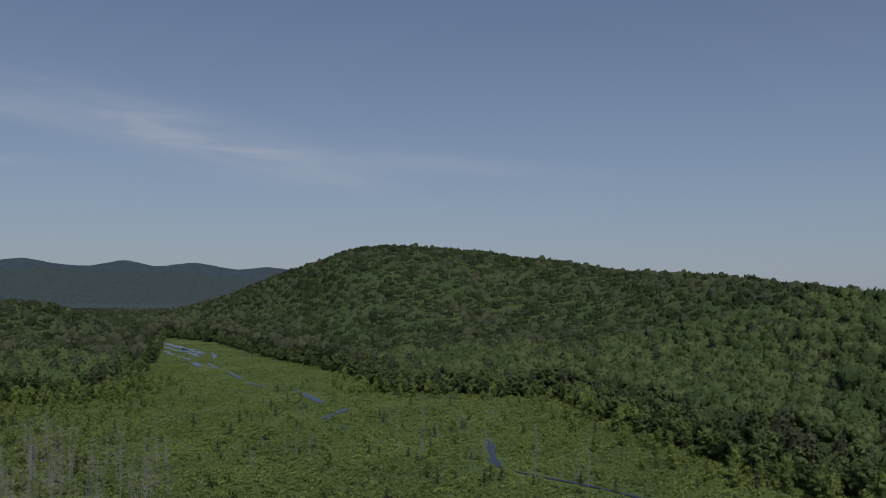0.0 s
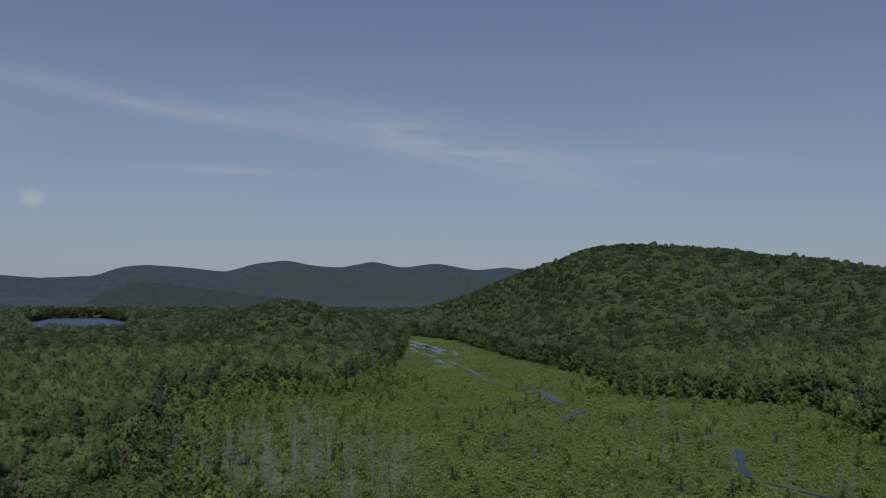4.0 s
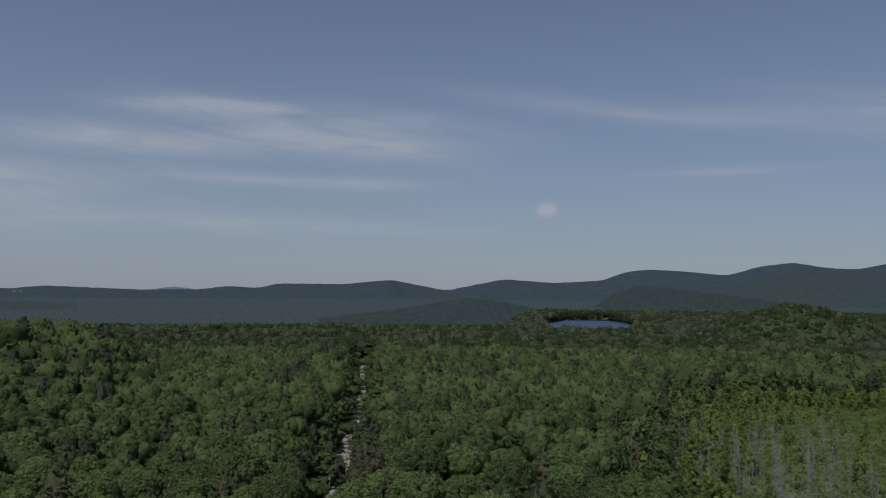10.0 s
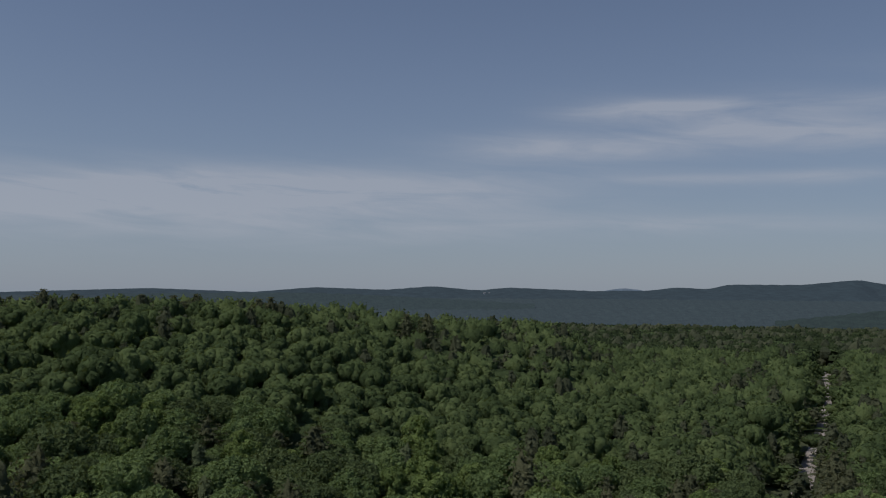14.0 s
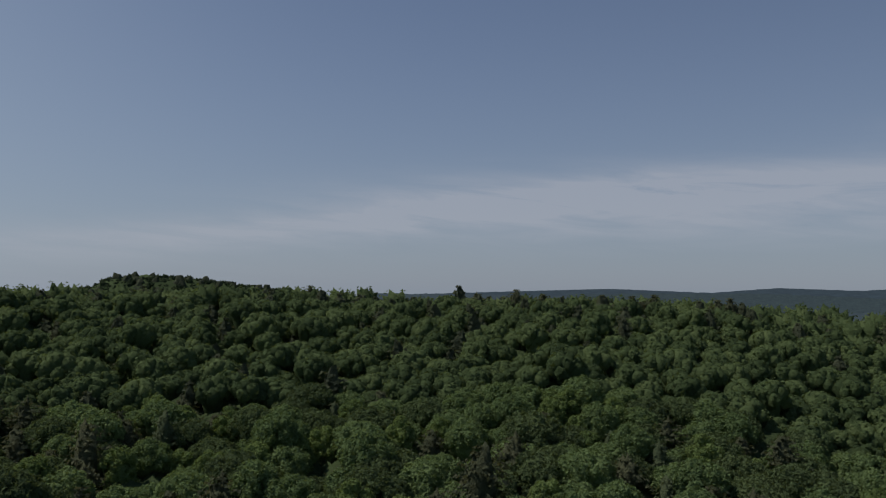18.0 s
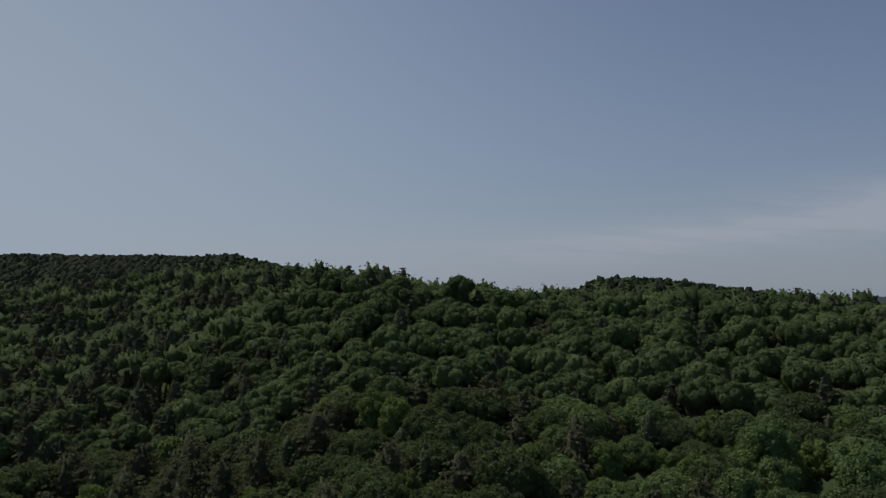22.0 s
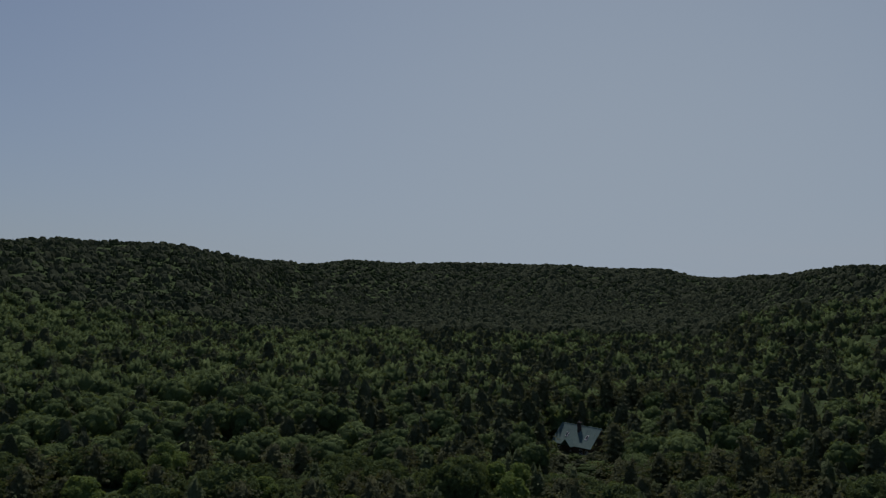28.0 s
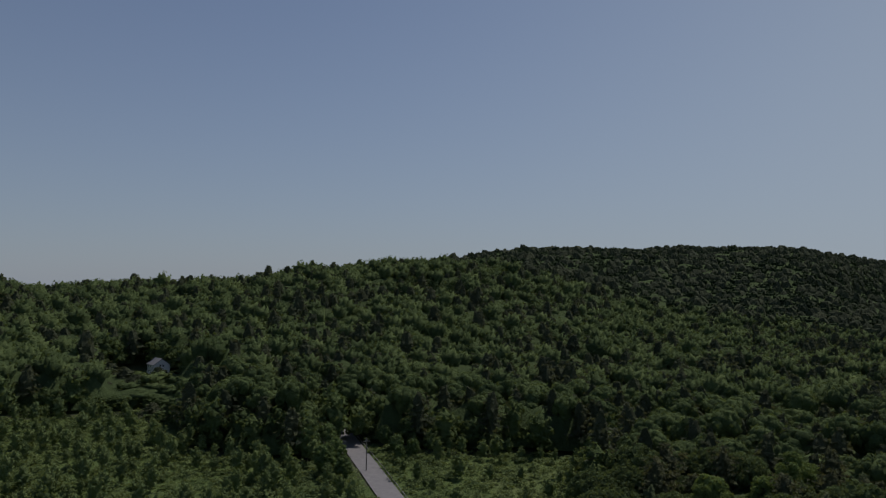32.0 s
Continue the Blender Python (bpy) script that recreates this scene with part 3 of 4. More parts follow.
# Emission colour that paints air haze onto the slopes; stronger means hazier.
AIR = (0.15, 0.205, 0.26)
M_FAR = haze("far_hills_haze_blue", (0.022, 0.036, 0.040), AIR, 0.125)
M_FAR2 = haze("far_hills_haze_pale", (0.05, 0.07, 0.09), AIR, 0.35)
M_MID = haze("middle_hills_haze", (0.023, 0.037, 0.031), AIR, 0.125, 0.05)
M_LOW = haze("lowland_woods_haze", (0.022, 0.034, 0.031), AIR, 0.16, 0.05)
M_HILL = haze("near_hills_haze", (0.020, 0.033, 0.024), AIR, 0.10, 0.05)
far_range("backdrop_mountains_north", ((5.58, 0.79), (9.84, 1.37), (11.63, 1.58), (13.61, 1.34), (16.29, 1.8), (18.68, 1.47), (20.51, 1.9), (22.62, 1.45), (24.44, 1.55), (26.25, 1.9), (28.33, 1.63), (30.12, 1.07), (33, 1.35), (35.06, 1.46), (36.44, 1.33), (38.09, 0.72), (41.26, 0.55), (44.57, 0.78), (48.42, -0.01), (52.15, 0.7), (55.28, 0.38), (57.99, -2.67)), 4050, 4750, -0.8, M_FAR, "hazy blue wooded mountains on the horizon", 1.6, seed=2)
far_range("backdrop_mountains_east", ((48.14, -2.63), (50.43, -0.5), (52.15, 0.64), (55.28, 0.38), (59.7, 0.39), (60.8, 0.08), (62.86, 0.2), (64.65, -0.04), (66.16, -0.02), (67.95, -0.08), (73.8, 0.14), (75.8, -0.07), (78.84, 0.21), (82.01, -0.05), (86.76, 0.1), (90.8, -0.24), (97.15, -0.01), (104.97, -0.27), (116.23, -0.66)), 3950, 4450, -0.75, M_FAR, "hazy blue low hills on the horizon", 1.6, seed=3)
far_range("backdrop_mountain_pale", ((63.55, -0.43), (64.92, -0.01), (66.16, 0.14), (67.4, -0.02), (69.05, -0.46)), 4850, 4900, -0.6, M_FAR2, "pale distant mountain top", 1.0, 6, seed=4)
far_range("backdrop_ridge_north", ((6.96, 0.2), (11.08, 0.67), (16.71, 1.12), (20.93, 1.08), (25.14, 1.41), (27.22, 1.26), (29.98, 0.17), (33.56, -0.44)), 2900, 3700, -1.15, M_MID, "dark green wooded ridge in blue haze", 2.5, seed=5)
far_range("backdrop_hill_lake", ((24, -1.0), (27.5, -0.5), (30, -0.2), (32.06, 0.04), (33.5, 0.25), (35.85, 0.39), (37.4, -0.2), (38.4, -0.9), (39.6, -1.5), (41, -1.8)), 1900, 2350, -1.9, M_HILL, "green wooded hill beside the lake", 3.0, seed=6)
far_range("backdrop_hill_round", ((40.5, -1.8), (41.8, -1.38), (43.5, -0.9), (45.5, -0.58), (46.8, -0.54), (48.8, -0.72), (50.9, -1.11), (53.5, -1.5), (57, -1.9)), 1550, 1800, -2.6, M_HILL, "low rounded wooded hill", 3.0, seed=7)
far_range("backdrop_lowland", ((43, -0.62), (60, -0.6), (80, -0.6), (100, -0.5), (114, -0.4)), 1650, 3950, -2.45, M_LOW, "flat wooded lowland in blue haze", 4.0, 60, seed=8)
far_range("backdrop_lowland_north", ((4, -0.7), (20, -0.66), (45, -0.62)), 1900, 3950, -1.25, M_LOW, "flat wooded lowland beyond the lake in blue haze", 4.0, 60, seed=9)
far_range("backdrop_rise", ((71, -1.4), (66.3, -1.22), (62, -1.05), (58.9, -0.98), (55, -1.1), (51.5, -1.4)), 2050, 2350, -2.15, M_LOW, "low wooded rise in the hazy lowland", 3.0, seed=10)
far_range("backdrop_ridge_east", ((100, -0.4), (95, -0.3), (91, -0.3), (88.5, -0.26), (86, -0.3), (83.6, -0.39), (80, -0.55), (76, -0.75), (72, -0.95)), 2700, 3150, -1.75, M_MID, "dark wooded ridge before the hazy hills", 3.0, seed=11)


# ---- lake ----
def build_lake():
    az = np.linspace(36.2, 41.7, 40)
    near = 962 + 250 * np.abs(np.linspace(-1, 1, 40)) ** 6
    V = []
    for rr in (near, 1645 - 120 * np.abs(np.linspace(-1, 1, 40)) ** 4):
        x, y = polar(az, rr)
        V.append(np.stack([x, y, LAKE_LEVEL + 0 * x], 1))
    f = np.array([(j, j + 1, 41 + j, 40 + j) for j in range(39)])
    tagged(new("lake", mesh_arrays("lake", np.concatenate(V), f[:, ::-1], M_LAKE)), "blue lake lying between wooded hills", "lake", kind="structure")


build_lake()


# ---- the forest ----
ROAD_GAPS = ((236, 256), (322, 350), (418, 446), (505, 545))


def forested(x, y):
    """Which places are wooded."""
    k = ~inside(x, y, MARSH) & ~inside(x, y, LAKE_LAND)
    for mead in MEADOWS:
        k &= ~inside(x, y, mead)
    r = np.hypot(x, y)
    for width, pts in ROADS:
        near = k & (r < 670)
        k[near] = off_line(x[near], y[near], pts) > width / 2 + np.where((width > 5.5) & (r[near] < 249), 8.5, np.where((width == 5.0) & ~np.any([(r[near] > a) & (r[near] < b) for a, b in ROAD_GAPS], axis=0), 0.4, np.where(width == 5.0, 6.4, 0.4)))
    for haz, hr, clear in CLEARINGS:
        hx, hy = polar(haz, hr)
        k &= np.hypot(x - hx, y - hy) > clear
    return k


def scatter(r0, r1, gap, g):
    """Jittered places in the wooded land between two distances."""
    n = int(2 * r1 / gap)
    i, j = np.meshgrid(np.arange(n), np.arange(n))
    x = (i + 0.5 * (j % 2) - n / 2) * gap + g.uniform(-0.30, 0.30, i.shape) * gap
    y = (j - n / 2) * gap + g.uniform(-0.30, 0.30, i.shape) * gap
    x, y = x.ravel(), y.ravel()
    r, az = np.hypot(x, y), azimuth(x, y)
    k = (r > r0) & (r <= r1) & (az > -31.5) & (az < 263.5)
    x, y = x[k], y[k]
    k = forested(x, y)
    return x[k], y[k]


SPIRES = ((142.35, 350, 1.22), (117.07, 336, 0.2), (105.85, 322, -0.21), (103.32, 322, -0.13), (101.47, 323, -0.29), (95.71, 315, -0.29), (94.31, 315, -0.42), (90.32, 315, -0.48), (89.56, 315, -0.6), (80.55, 336, -1.71), (79.17, 336, -1.95), (72.75, 770, -2.3), (71.41, 770, -2.32), (65.84, 770, -2.44), (180.6, 226, -8.4), (176.55, 248, -7.2), (171.3, 252, -7.6), (167.8, 240, -8.2), (164.9, 262, -6.83), (179.6, 304, -5.3), (181.2, 306, -5.2), (178.2, 300, -5.5), (177.0, 296, -5.7), (185.4, 302, -5.4))
LEDGES = ((233.8, 498, (3, 2.5, 5)), (233.0, 502, (6, 2.5, 4.5)), (227.55, 580, (6, 3, 4.5)), (232.3, 494, (3, 2.5, 4)))
FAR_HOUSES = ((53.93, 4250, -0.58, (36, 20, 13)), (53.32, 4250, -0.53, (22, 14, 10)), (52.85, 4250, -0.5, (20, 14, 8)), (75.35, 4250, -0.3, (20, 14, 10)), (75.03, 4250, -0.3, (14, 13, 8)), (59.81, 4250, -0.31, (20, 13, 8)), (54.03, 4250, -0.48, (20, 14, 10)))
ROAD_SIDE = -1
CLEARINGS = ((182.82, 283, 11), (183.5, 268, 8), (182.3, 268, 8), (250.5, 360, 8.5), (192.81, 282, 8), (45.21, 246, 1.5), (42.97, 256, 1.5)) + tuple((a, r - 6, 9) for a, r, _ in LEDGES)


def in_sight(x, y, z, height):
    """Leaves out the trees that lie in the dead ground behind a crest."""
    r, az = np.hypot(x, y), azimuth(x, y)
    bins = np.arange(-33, 266, 0.6)
    rr = np.r_[np.arange(80, 640, 18), np.geomspace(640, 2400, 40)]
    A, Rr = np.meshgrid(bins, rr)
    gx, gy = polar(A, Rr)
    lift = np.where(inside(gx, gy, MARSH), 0, 12)
    el = (ground(gx, gy) + lift - EYE) / Rr
    mx = np.maximum.accumulate(el, axis=0)
    i = np.clip(np.searchsorted(rr, r * 0.97 - 10) - 1, 0, len(rr) - 1)
    j = np.clip(np.round((az + 33) / 0.6).astype(int), 0, len(bins) - 1)
    return (z + height - EYE) / r > mx[i, j] - 0.003


def pines_share(x, y):
    """The share of pines, from grove to grove."""
    az = azimuth(x, y)
    base = 0.14 - 0.04 * (1 - step(-3, 17, az)) + 0.16 * wave(x, y, 110, 11) + 0.07 * step(92, 117, az) + 0.22 * step(148, 164, az) + 0.28 * step(150, 162, az) * (1 - step(186, 200, az)) - 0.14 * step(205, 231, az)
    return np.clip(base, 0.05, 0.85)


def sizes(n, g, vary=1.0):
    return g.normal(1.0, 0.10 * vary, n).clip(0.78, 1.22), g.normal(1.0, 0.07 * vary, n).clip(0.85, 1.15)


def low_growth(x, y, verges=0.45):
    """Young, low growth before the two houses and along the forest road."""
    r, az = np.hypot(x, y), azimuth(x, y)
    white = step(248.23, 249.06, az) * (1 - step(253.26, 254.38, az)) * step(280, 292, r) * (1 - step(362, 368, r))
    metal = step(179.71, 180.7, az) * (1 - step(184.79, 185.92, az)) * step(180, 195, r) * (1 - step(280, 283, r))
    bare = step(42.09, 42.64, az) * (1 - step(45.67, 46.36, az)) * step(192, 203, r) * (1 - step(246, 253, r))
    verge = 1 - step(5.0, 9.0, off_line(x, y, ROADS[1][1]))
    return (1 - 0.62 * white - 0.66 * metal - 0.3 * bare) * (1 - verges * verge)


def at_heart(x, y, d=7.0):
    """Wooded places with no wood's edge close by."""
    shape = np.shape(x)
    x, y = np.ravel(x), np.ravel(y)
    k = np.ones(len(x), bool)
    for a, b in ((d, 0), (-d, 0), (0, d), (0, -d)):
        k &= forested(x + a, y + b)
    return k.reshape(shape)


def understorey():
    """The closed leafage below the crowns, one uneven sheet that falls to the ground at the wood's edge."""
    az = np.arange(-31.5, 263.6, 0.7)
    r = np.r_[np.arange(133, 490, 5.0), np.geomspace(490, 1750, 80)]
    A, Rr = np.meshgrid(az, r)
    x, y = polar(A, Rr)
    m, n = A.shape
    wood = forested(x.ravel(), y.ravel()).reshape(m, n)
    g = np.random.default_rng(9)
    h = (np.where(r[:, None] < 308, 10.6, np.where(r[:, None] < 595, 11.4, 13.6)) + g.normal(0, 0.9, (m, n)) + 0.8 * wave(x, y, 22, 4)) * low_growth(x, y, 0.85)
    heart = wood & at_heart(x, y, 8.0)
    z = ground(x, y) + h * np.where(heart, 1.0, 0.12)
    i, j = np.meshgrid(np.arange(m - 1), np.arange(n - 1), indexing="ij")
    f = np.stack([i * n + j, i * n + j + 1, (i + 1) * n + j + 1, (i + 1) * n + j], 2).reshape(-1, 4)[:, ::-1]
    f = f[wood.ravel()[f].all(1)]
    tint = np.clip(0.40 + 0.2 * wave(x, y, 30, 6) + g.normal(0, 0.12, (m, n)), 0, 1)
    tint = tint.ravel()
    me = mesh_arrays("understorey", np.stack([x, y, z], 2).reshape(-1, 3), f, M_UNDER, tint, True)
    tagged(new("understorey", me), "continuous dark green leafage under the tree crowns", "forest", kind="stuff")


understorey()
R0, NEAR = 138.0, 206.0
g = np.random.default_rng(21)
far_kinds = (
    (NEAR, 310, 6.9, [far_leafy(g, 12, 144, 0.54, (2, 6), (0.72, 0.62), 0.30, 0.0, (2, 5)) for _ in range(5)], [pine_crown(g, top=g.uniform(15.5, 17.5), low=5.0, r=5.3, whorls=8, size=0.80, per=5, blunt=0.6, around=7, core=(4, 6), stout=0.40) for _ in range(4)]),
    (310, 600, 7.3, [far_leafy(g, 8, 24, 0.66, (2, 6), (0.80, 0.72), 0.28, 0.0, (1, 5)) for _ in range(5)], [pine_crown(g, top=g.uniform(15.4, 16.8), low=6.0, r=5.2, whorls=6, size=0.85, per=4, blunt=0.65, around=7, core=(3, 6), stout=0.5) for _ in range(4)]),
    (600, 1250, 7.3, [far_leafy(g, 6, 0, 0.9, (2, 6, 0.62), (0.86, 0.80), 0.25, 0.6, (1, 5)) for _ in range(5)], [far_pine(g, 3, 5, 17.6) for _ in range(4)]),
    (1250, 1850, 9.5, [far_leafy(g, 4, 0, 1.3, (2, 6, 0.62), (0.9, 0.86), 0.25, 1.2, (1, 5)) for _ in range(5)], [far_pine(g, 3, 5, 17.6) for _ in range(4)]),
)
EDGE = leafy_crown(g, 4.2, 15.0, 1.0, 18, 126, 0.80, (2, 6), -0.7, solid=(1, 5))
for r0, r1, gap, leafy, piny in far_kinds:
    leafy = leafy[:4] + [EDGE]
    x, y = scatter(r0, r1, gap, g)
    z = ground(x, y)
    k = in_sight(x, y, z, 16)
    x, y, z = x[k], y[k], z[k]
    pine = g.uniform(0, 1, len(x)) < pines_share(x, y)
    sc, sq = sizes(len(x), g, 1.0 if r0 < 560 else 0.5)
    sc = sc * gap / 7.4
    sq = sq * 7.4 / gap * low_growth(x, y)
    w = g.integers(0, 4, len(x))
    w = np.where(at_heart(x, y, 10.0) | pine, w, 4)
    sq = np.where(w == 4, sq * g.uniform(0.7, 1.0, len(x)), sq)
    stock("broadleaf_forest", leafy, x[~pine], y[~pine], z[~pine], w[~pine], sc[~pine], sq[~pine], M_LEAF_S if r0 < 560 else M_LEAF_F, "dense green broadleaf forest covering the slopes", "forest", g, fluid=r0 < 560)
    stock("pine_forest", piny, x[pine], y[pine], z[pine], w[pine], sc[pine], sq[pine], M_PINE_S, "dark green pines scattered through the forest", "forest", g)


def place(az, r, turn, lift=0.0):
    px, py = polar(az, r)
    return pose(float(px), float(py), float(ground(px, py)) + lift, 0, 0, az + turn)


def limb(bm, p, q, r0, r1, sides=6):
    """A tapered round bar from p to q."""
    p, q = Vector(p), Vector(q)
    m = Matrix.Translation((p + q) / 2) @ (q - p).to_track_quat("Z", "Y").to_matrix().to_4x4()
    bmesh.ops.create_cone(bm, cap_ends=True, segments=sides, radius1=r0, radius2=r1, depth=(q - p).length, matrix=m)


def mesh_of(name, bm, mat):
    me = bpy.data.meshes.new(name)
    bm.to_mesh(me)
    bm.free()
    me.materials.append(mat)
    return me


def trunk_mesh(g, h, r, limbs, mat):
    bm = bmesh.new()
    p = Vector((0, 0, -0.8))
    for i in range(4):
        q = Vector((g.normal(0, 0.12), g.normal(0, 0.12), h * (i + 1) / 4))
        limb(bm, p, q, r * (1 - 0.22 * i), r * (1 - 0.22 * (i + 1)), 7)
        p = q
    for i in range(limbs):
        a, u = g.uniform(0, 6.283), g.uniform(0.4, 0.85)
        ln = h * 0.22 * g.uniform(0.7, 1.2)
        limb(bm, (0, 0, h * u), (ln * math.cos(a), ln * math.sin(a), h * u + ln * 0.8), r * 0.35, r * 0.12, 5)
    return mesh_of("trunk", bm, mat)


def thing(name, parts, m, label, category, group=""):
    """A thing from shared meshes: an empty at its base with a mesh for each part."""
    ob = new(name)
    ob.matrix_basis = m
    ob.empty_display_size = 0.5
    for pname, me in parts:
        c = new(pname, me)
        c.parent = ob
    return tagged(ob, label, category, group)


g = np.random.default_rng(5)
crowns = {
    "maple_tree": [mesh_arrays("crown", *leafy_crown(g, r=g.uniform(4.6, 5.3), top=g.uniform(15.5, 17), lobes=27, count=2430, loose=0.6), M_LEAF, smooth=True) for _ in range(6)],
    "oak_tree": [mesh_arrays("crown", *leafy_crown(g, r=g.uniform(5.1, 5.8), top=g.uniform(14.5, 16), lobes=30, count=2700, size=0.32, loose=0.6), M_OAK, smooth=True) for _ in range(5)],
    "birch_tree": [mesh_arrays("crown", *leafy_crown(g, r=g.uniform(3.3, 3.8), top=g.uniform(15.5, 17.5), low=5.5, lobes=24, count=2400, size=0.26, under=-0.25, loose=0.65), M_BIRCH, smooth=True) for _ in range(4)],
    "pine_tree": [mesh_arrays("crown", *pine_crown(g, top=g.uniform(16.5, 18.5), r=g.uniform(5.0, 6.0), whorls=12, per=11, size=0.46, blunt=0.45, around=8, stout=0.34), M_PINE, smooth=True) for _ in range(6)],
    "hemlock_tree": [mesh_arrays("crown", *pine_crown(g, top=g.uniform(14.8, 16.6), r=g.uniform(4.2, 4.8), whorls=15, size=0.42, per=9, low=3.0, lift=-0.15, blunt=0.55, around=7, stout=0.36), M_HEMLOCK, smooth=True) for _ in range(4)],
}
TALK = {
    "maple_tree": "mid-green broadleaf tree with a dense lumpy crown",
    "oak_tree": "dark green broad oak with a wide rounded crown",
    "birch_tree": "light yellowish-green slender broadleaf tree with small leaves",
    "pine_tree": "grey-green white pine with level feathery boughs",
    "hemlock_tree": "dark drooping conifer with dense needles to the ground",
}
TRUNKS = [trunk_mesh(g, 13, 0.24, 6, M_BARK) for _ in range(3)]
x, y = scatter(R0, NEAR, 6.9, g)
order = np.argsort(np.hypot(x, y))
x, y = x[order], y[order]
z = ground(x, y)
pine = g.uniform(0, 1, len(x)) < pines_share(x, y)
sc, sq = sizes(len(x), g)
sq = sq * low_growth(x, y)
made = dict.fromkeys(crowns, 0)
# Past this bearing mostly darker oak leaves, to imitate crowns seen against the sun.
backlit_side = azimuth(x, y) > 132
spare = []
for i in range(len(x)):
    u = g.uniform()
    order = ("pine_tree", "hemlock_tree") if pine[i] else (("maple_tree", "oak_tree", "birch_tree") if u < 0.45 else ("oak_tree", "birch_tree", "maple_tree") if u < 0.75 else ("birch_tree", "maple_tree", "oak_tree"))
    if not pine[i] and backlit_side[i] and u < 0.85:
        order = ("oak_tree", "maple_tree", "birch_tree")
    if pine[i] and u > 0.7:
        order = order[::-1]
    kind = next((k for k in order if made[k] < 300), None)
    if kind is None:
        spare.append(i)
        continue
    made[kind] += 1
    m = Matrix.LocRotScale((x[i], y[i], z[i]), Euler((0, 0, g.uniform(0, 6.28))), (sc[i], sc[i], sc[i] * sq[i]))
    thing(kind, (("trunk", TRUNKS[i % 3]), ("crown", crowns[kind][i % len(crowns[kind])])), m, TALK[kind], "tree", kind.replace("_tree", "s") + " of the near forest")
if spare:
    k = np.array(spare)
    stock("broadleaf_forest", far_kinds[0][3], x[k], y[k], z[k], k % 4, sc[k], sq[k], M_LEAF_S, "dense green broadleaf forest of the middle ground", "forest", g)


# ---- the marsh: bushes, saplings and dead trees ----
def bush(g, r, h, count, size):
    """A low bush: leaf clumps heaped into a mound."""
    q = unit(g.normal(0, 1, (count, 3)) + np.array([0, 0, 0.7]))
    p = q * np.array([r, r, h * 0.55]) * g.uniform(0.55, 1.0, (count, 1)) + np.array([0, 0, h * 0.42])
    return tufts(p, q * 0.6 + np.array([0, 0, 0.8]), size, g, 0.5)


def open_land(gap, r0, r1, outlines, g, clear=2.0):
    n = int(2 * r1 / gap)
    i, j = np.meshgrid(np.arange(n), np.arange(n))
    x = ((i - n / 2) * gap + g.uniform(-0.5, 0.5, i.shape) * gap).ravel()
    y = ((j - n / 2) * gap + g.uniform(-0.5, 0.5, i.shape) * gap).ravel()
    r = np.hypot(x, y)
    k = (r > r0) & (r < r1)
    x, y = x[k], y[k]
    k = np.zeros(len(x), bool)
    for o in outlines:
        k |= inside(x, y, o)
    x, y = x[k], y[k]
    k = np.ones(len(x), bool)
    for w, pts in STREAM:
        k &= off_line(x, y, pts) > w / 2 + clear
    for w, pts in ROADS:
        k &= off_line(x, y, pts) > w / 2 + (1.6 if w > 5.5 else 1.5)
    return x[k], y[k]


def edge_near(x, y, outline):
    """How far points inside a polygon lie from its border."""
    P = np.array(outline)
    px, py = polar(P[:, 0], P[:, 1])
    d = np.full(np.shape(x), 1e9)
    for i in range(len(P)):
        ax, ay, bx, by = px[i - 1], py[i - 1], px[i], py[i]
        t = np.clip(((x - ax) * (bx - ax) + (y - ay) * (by - ay)) / ((bx - ax) ** 2 + (by - ay) ** 2), 0, 1)
        d = np.minimum(d, np.hypot(x - ax - t * (bx - ax), y - ay - t * (by - ay)))
    return d


g = np.random.default_rng(33)
small = [bush(g, g.uniform(1.2, 2.0), g.uniform(0.6, 1.5), 21, 0.38) for _ in range(6)]
x, y = open_land(2.6, 196, 900, (MARSH,), g, 2.2)
r = np.hypot(x, y)
keep = g.uniform(0, 1, len(x)) < np.clip(0.95 - step(300, 520, r) * 0.45 - step(520, 760, r) * 0.2 + 0.34 * wave(x, y, 50, 8), 0.05, 1)
x, y, r = x[keep], y[keep], r[keep]
n = len(x)
stock("marsh_bushes", small, x, y, ground(x, y) - 0.1, g.integers(0, 6, n), g.uniform(0.6, 1.4, n), g.uniform(0.7, 1.3, n), M_BUSH_S, "bright yellow-green low bushes covering the marsh", "bushes", g, 0.6)
# taller shrubs in clumps, and young trees thickening towards the woods
shrub = [bush(g, g.uniform(1.5, 2.3), g.uniform(2.4, 4.2), 60, 0.42) for _ in range(5)]
x, y = open_land(5.0, 160, 640, (MARSH,), g, 3.0)
r, d, az = np.hypot(x, y), edge_near(x, y, MARSH), azimuth(x, y)
keep = g.uniform(0, 1, len(x)) < np.clip(0.34 - step(294, 450, r) * 0.26 + 0.15 * step(17, 21, az) + 0.30 * wave(x, y, 38, 19) + 0.9 * (1 - step(4, 16, d)), 0.02, 1)
x, y = x[keep], y[keep]
n = len(x)
stock("marsh_shrubs", shrub, x, y, ground(x, y) - 0.1, g.integers(0, 5, n), g.uniform(0.45, 1.1, n), g.uniform(0.6, 1.1, n), M_BUSH_S, "yellow-green rounded shrubs clumped about the marsh", "bushes", g, 0.3)
young = [leafy_crown(g, 2.3, 8.5, 0.6, 11, 110, 0.42, (2, 6), -0.6, solid=(1, 5)) for _ in range(4)]
x, y = open_land(5.2, 196, 1050, (MARSH,), g, 4.0)
keep = edge_near(x, y, MARSH) < 6.5
x, y = x[keep], y[keep]
n = len(x)
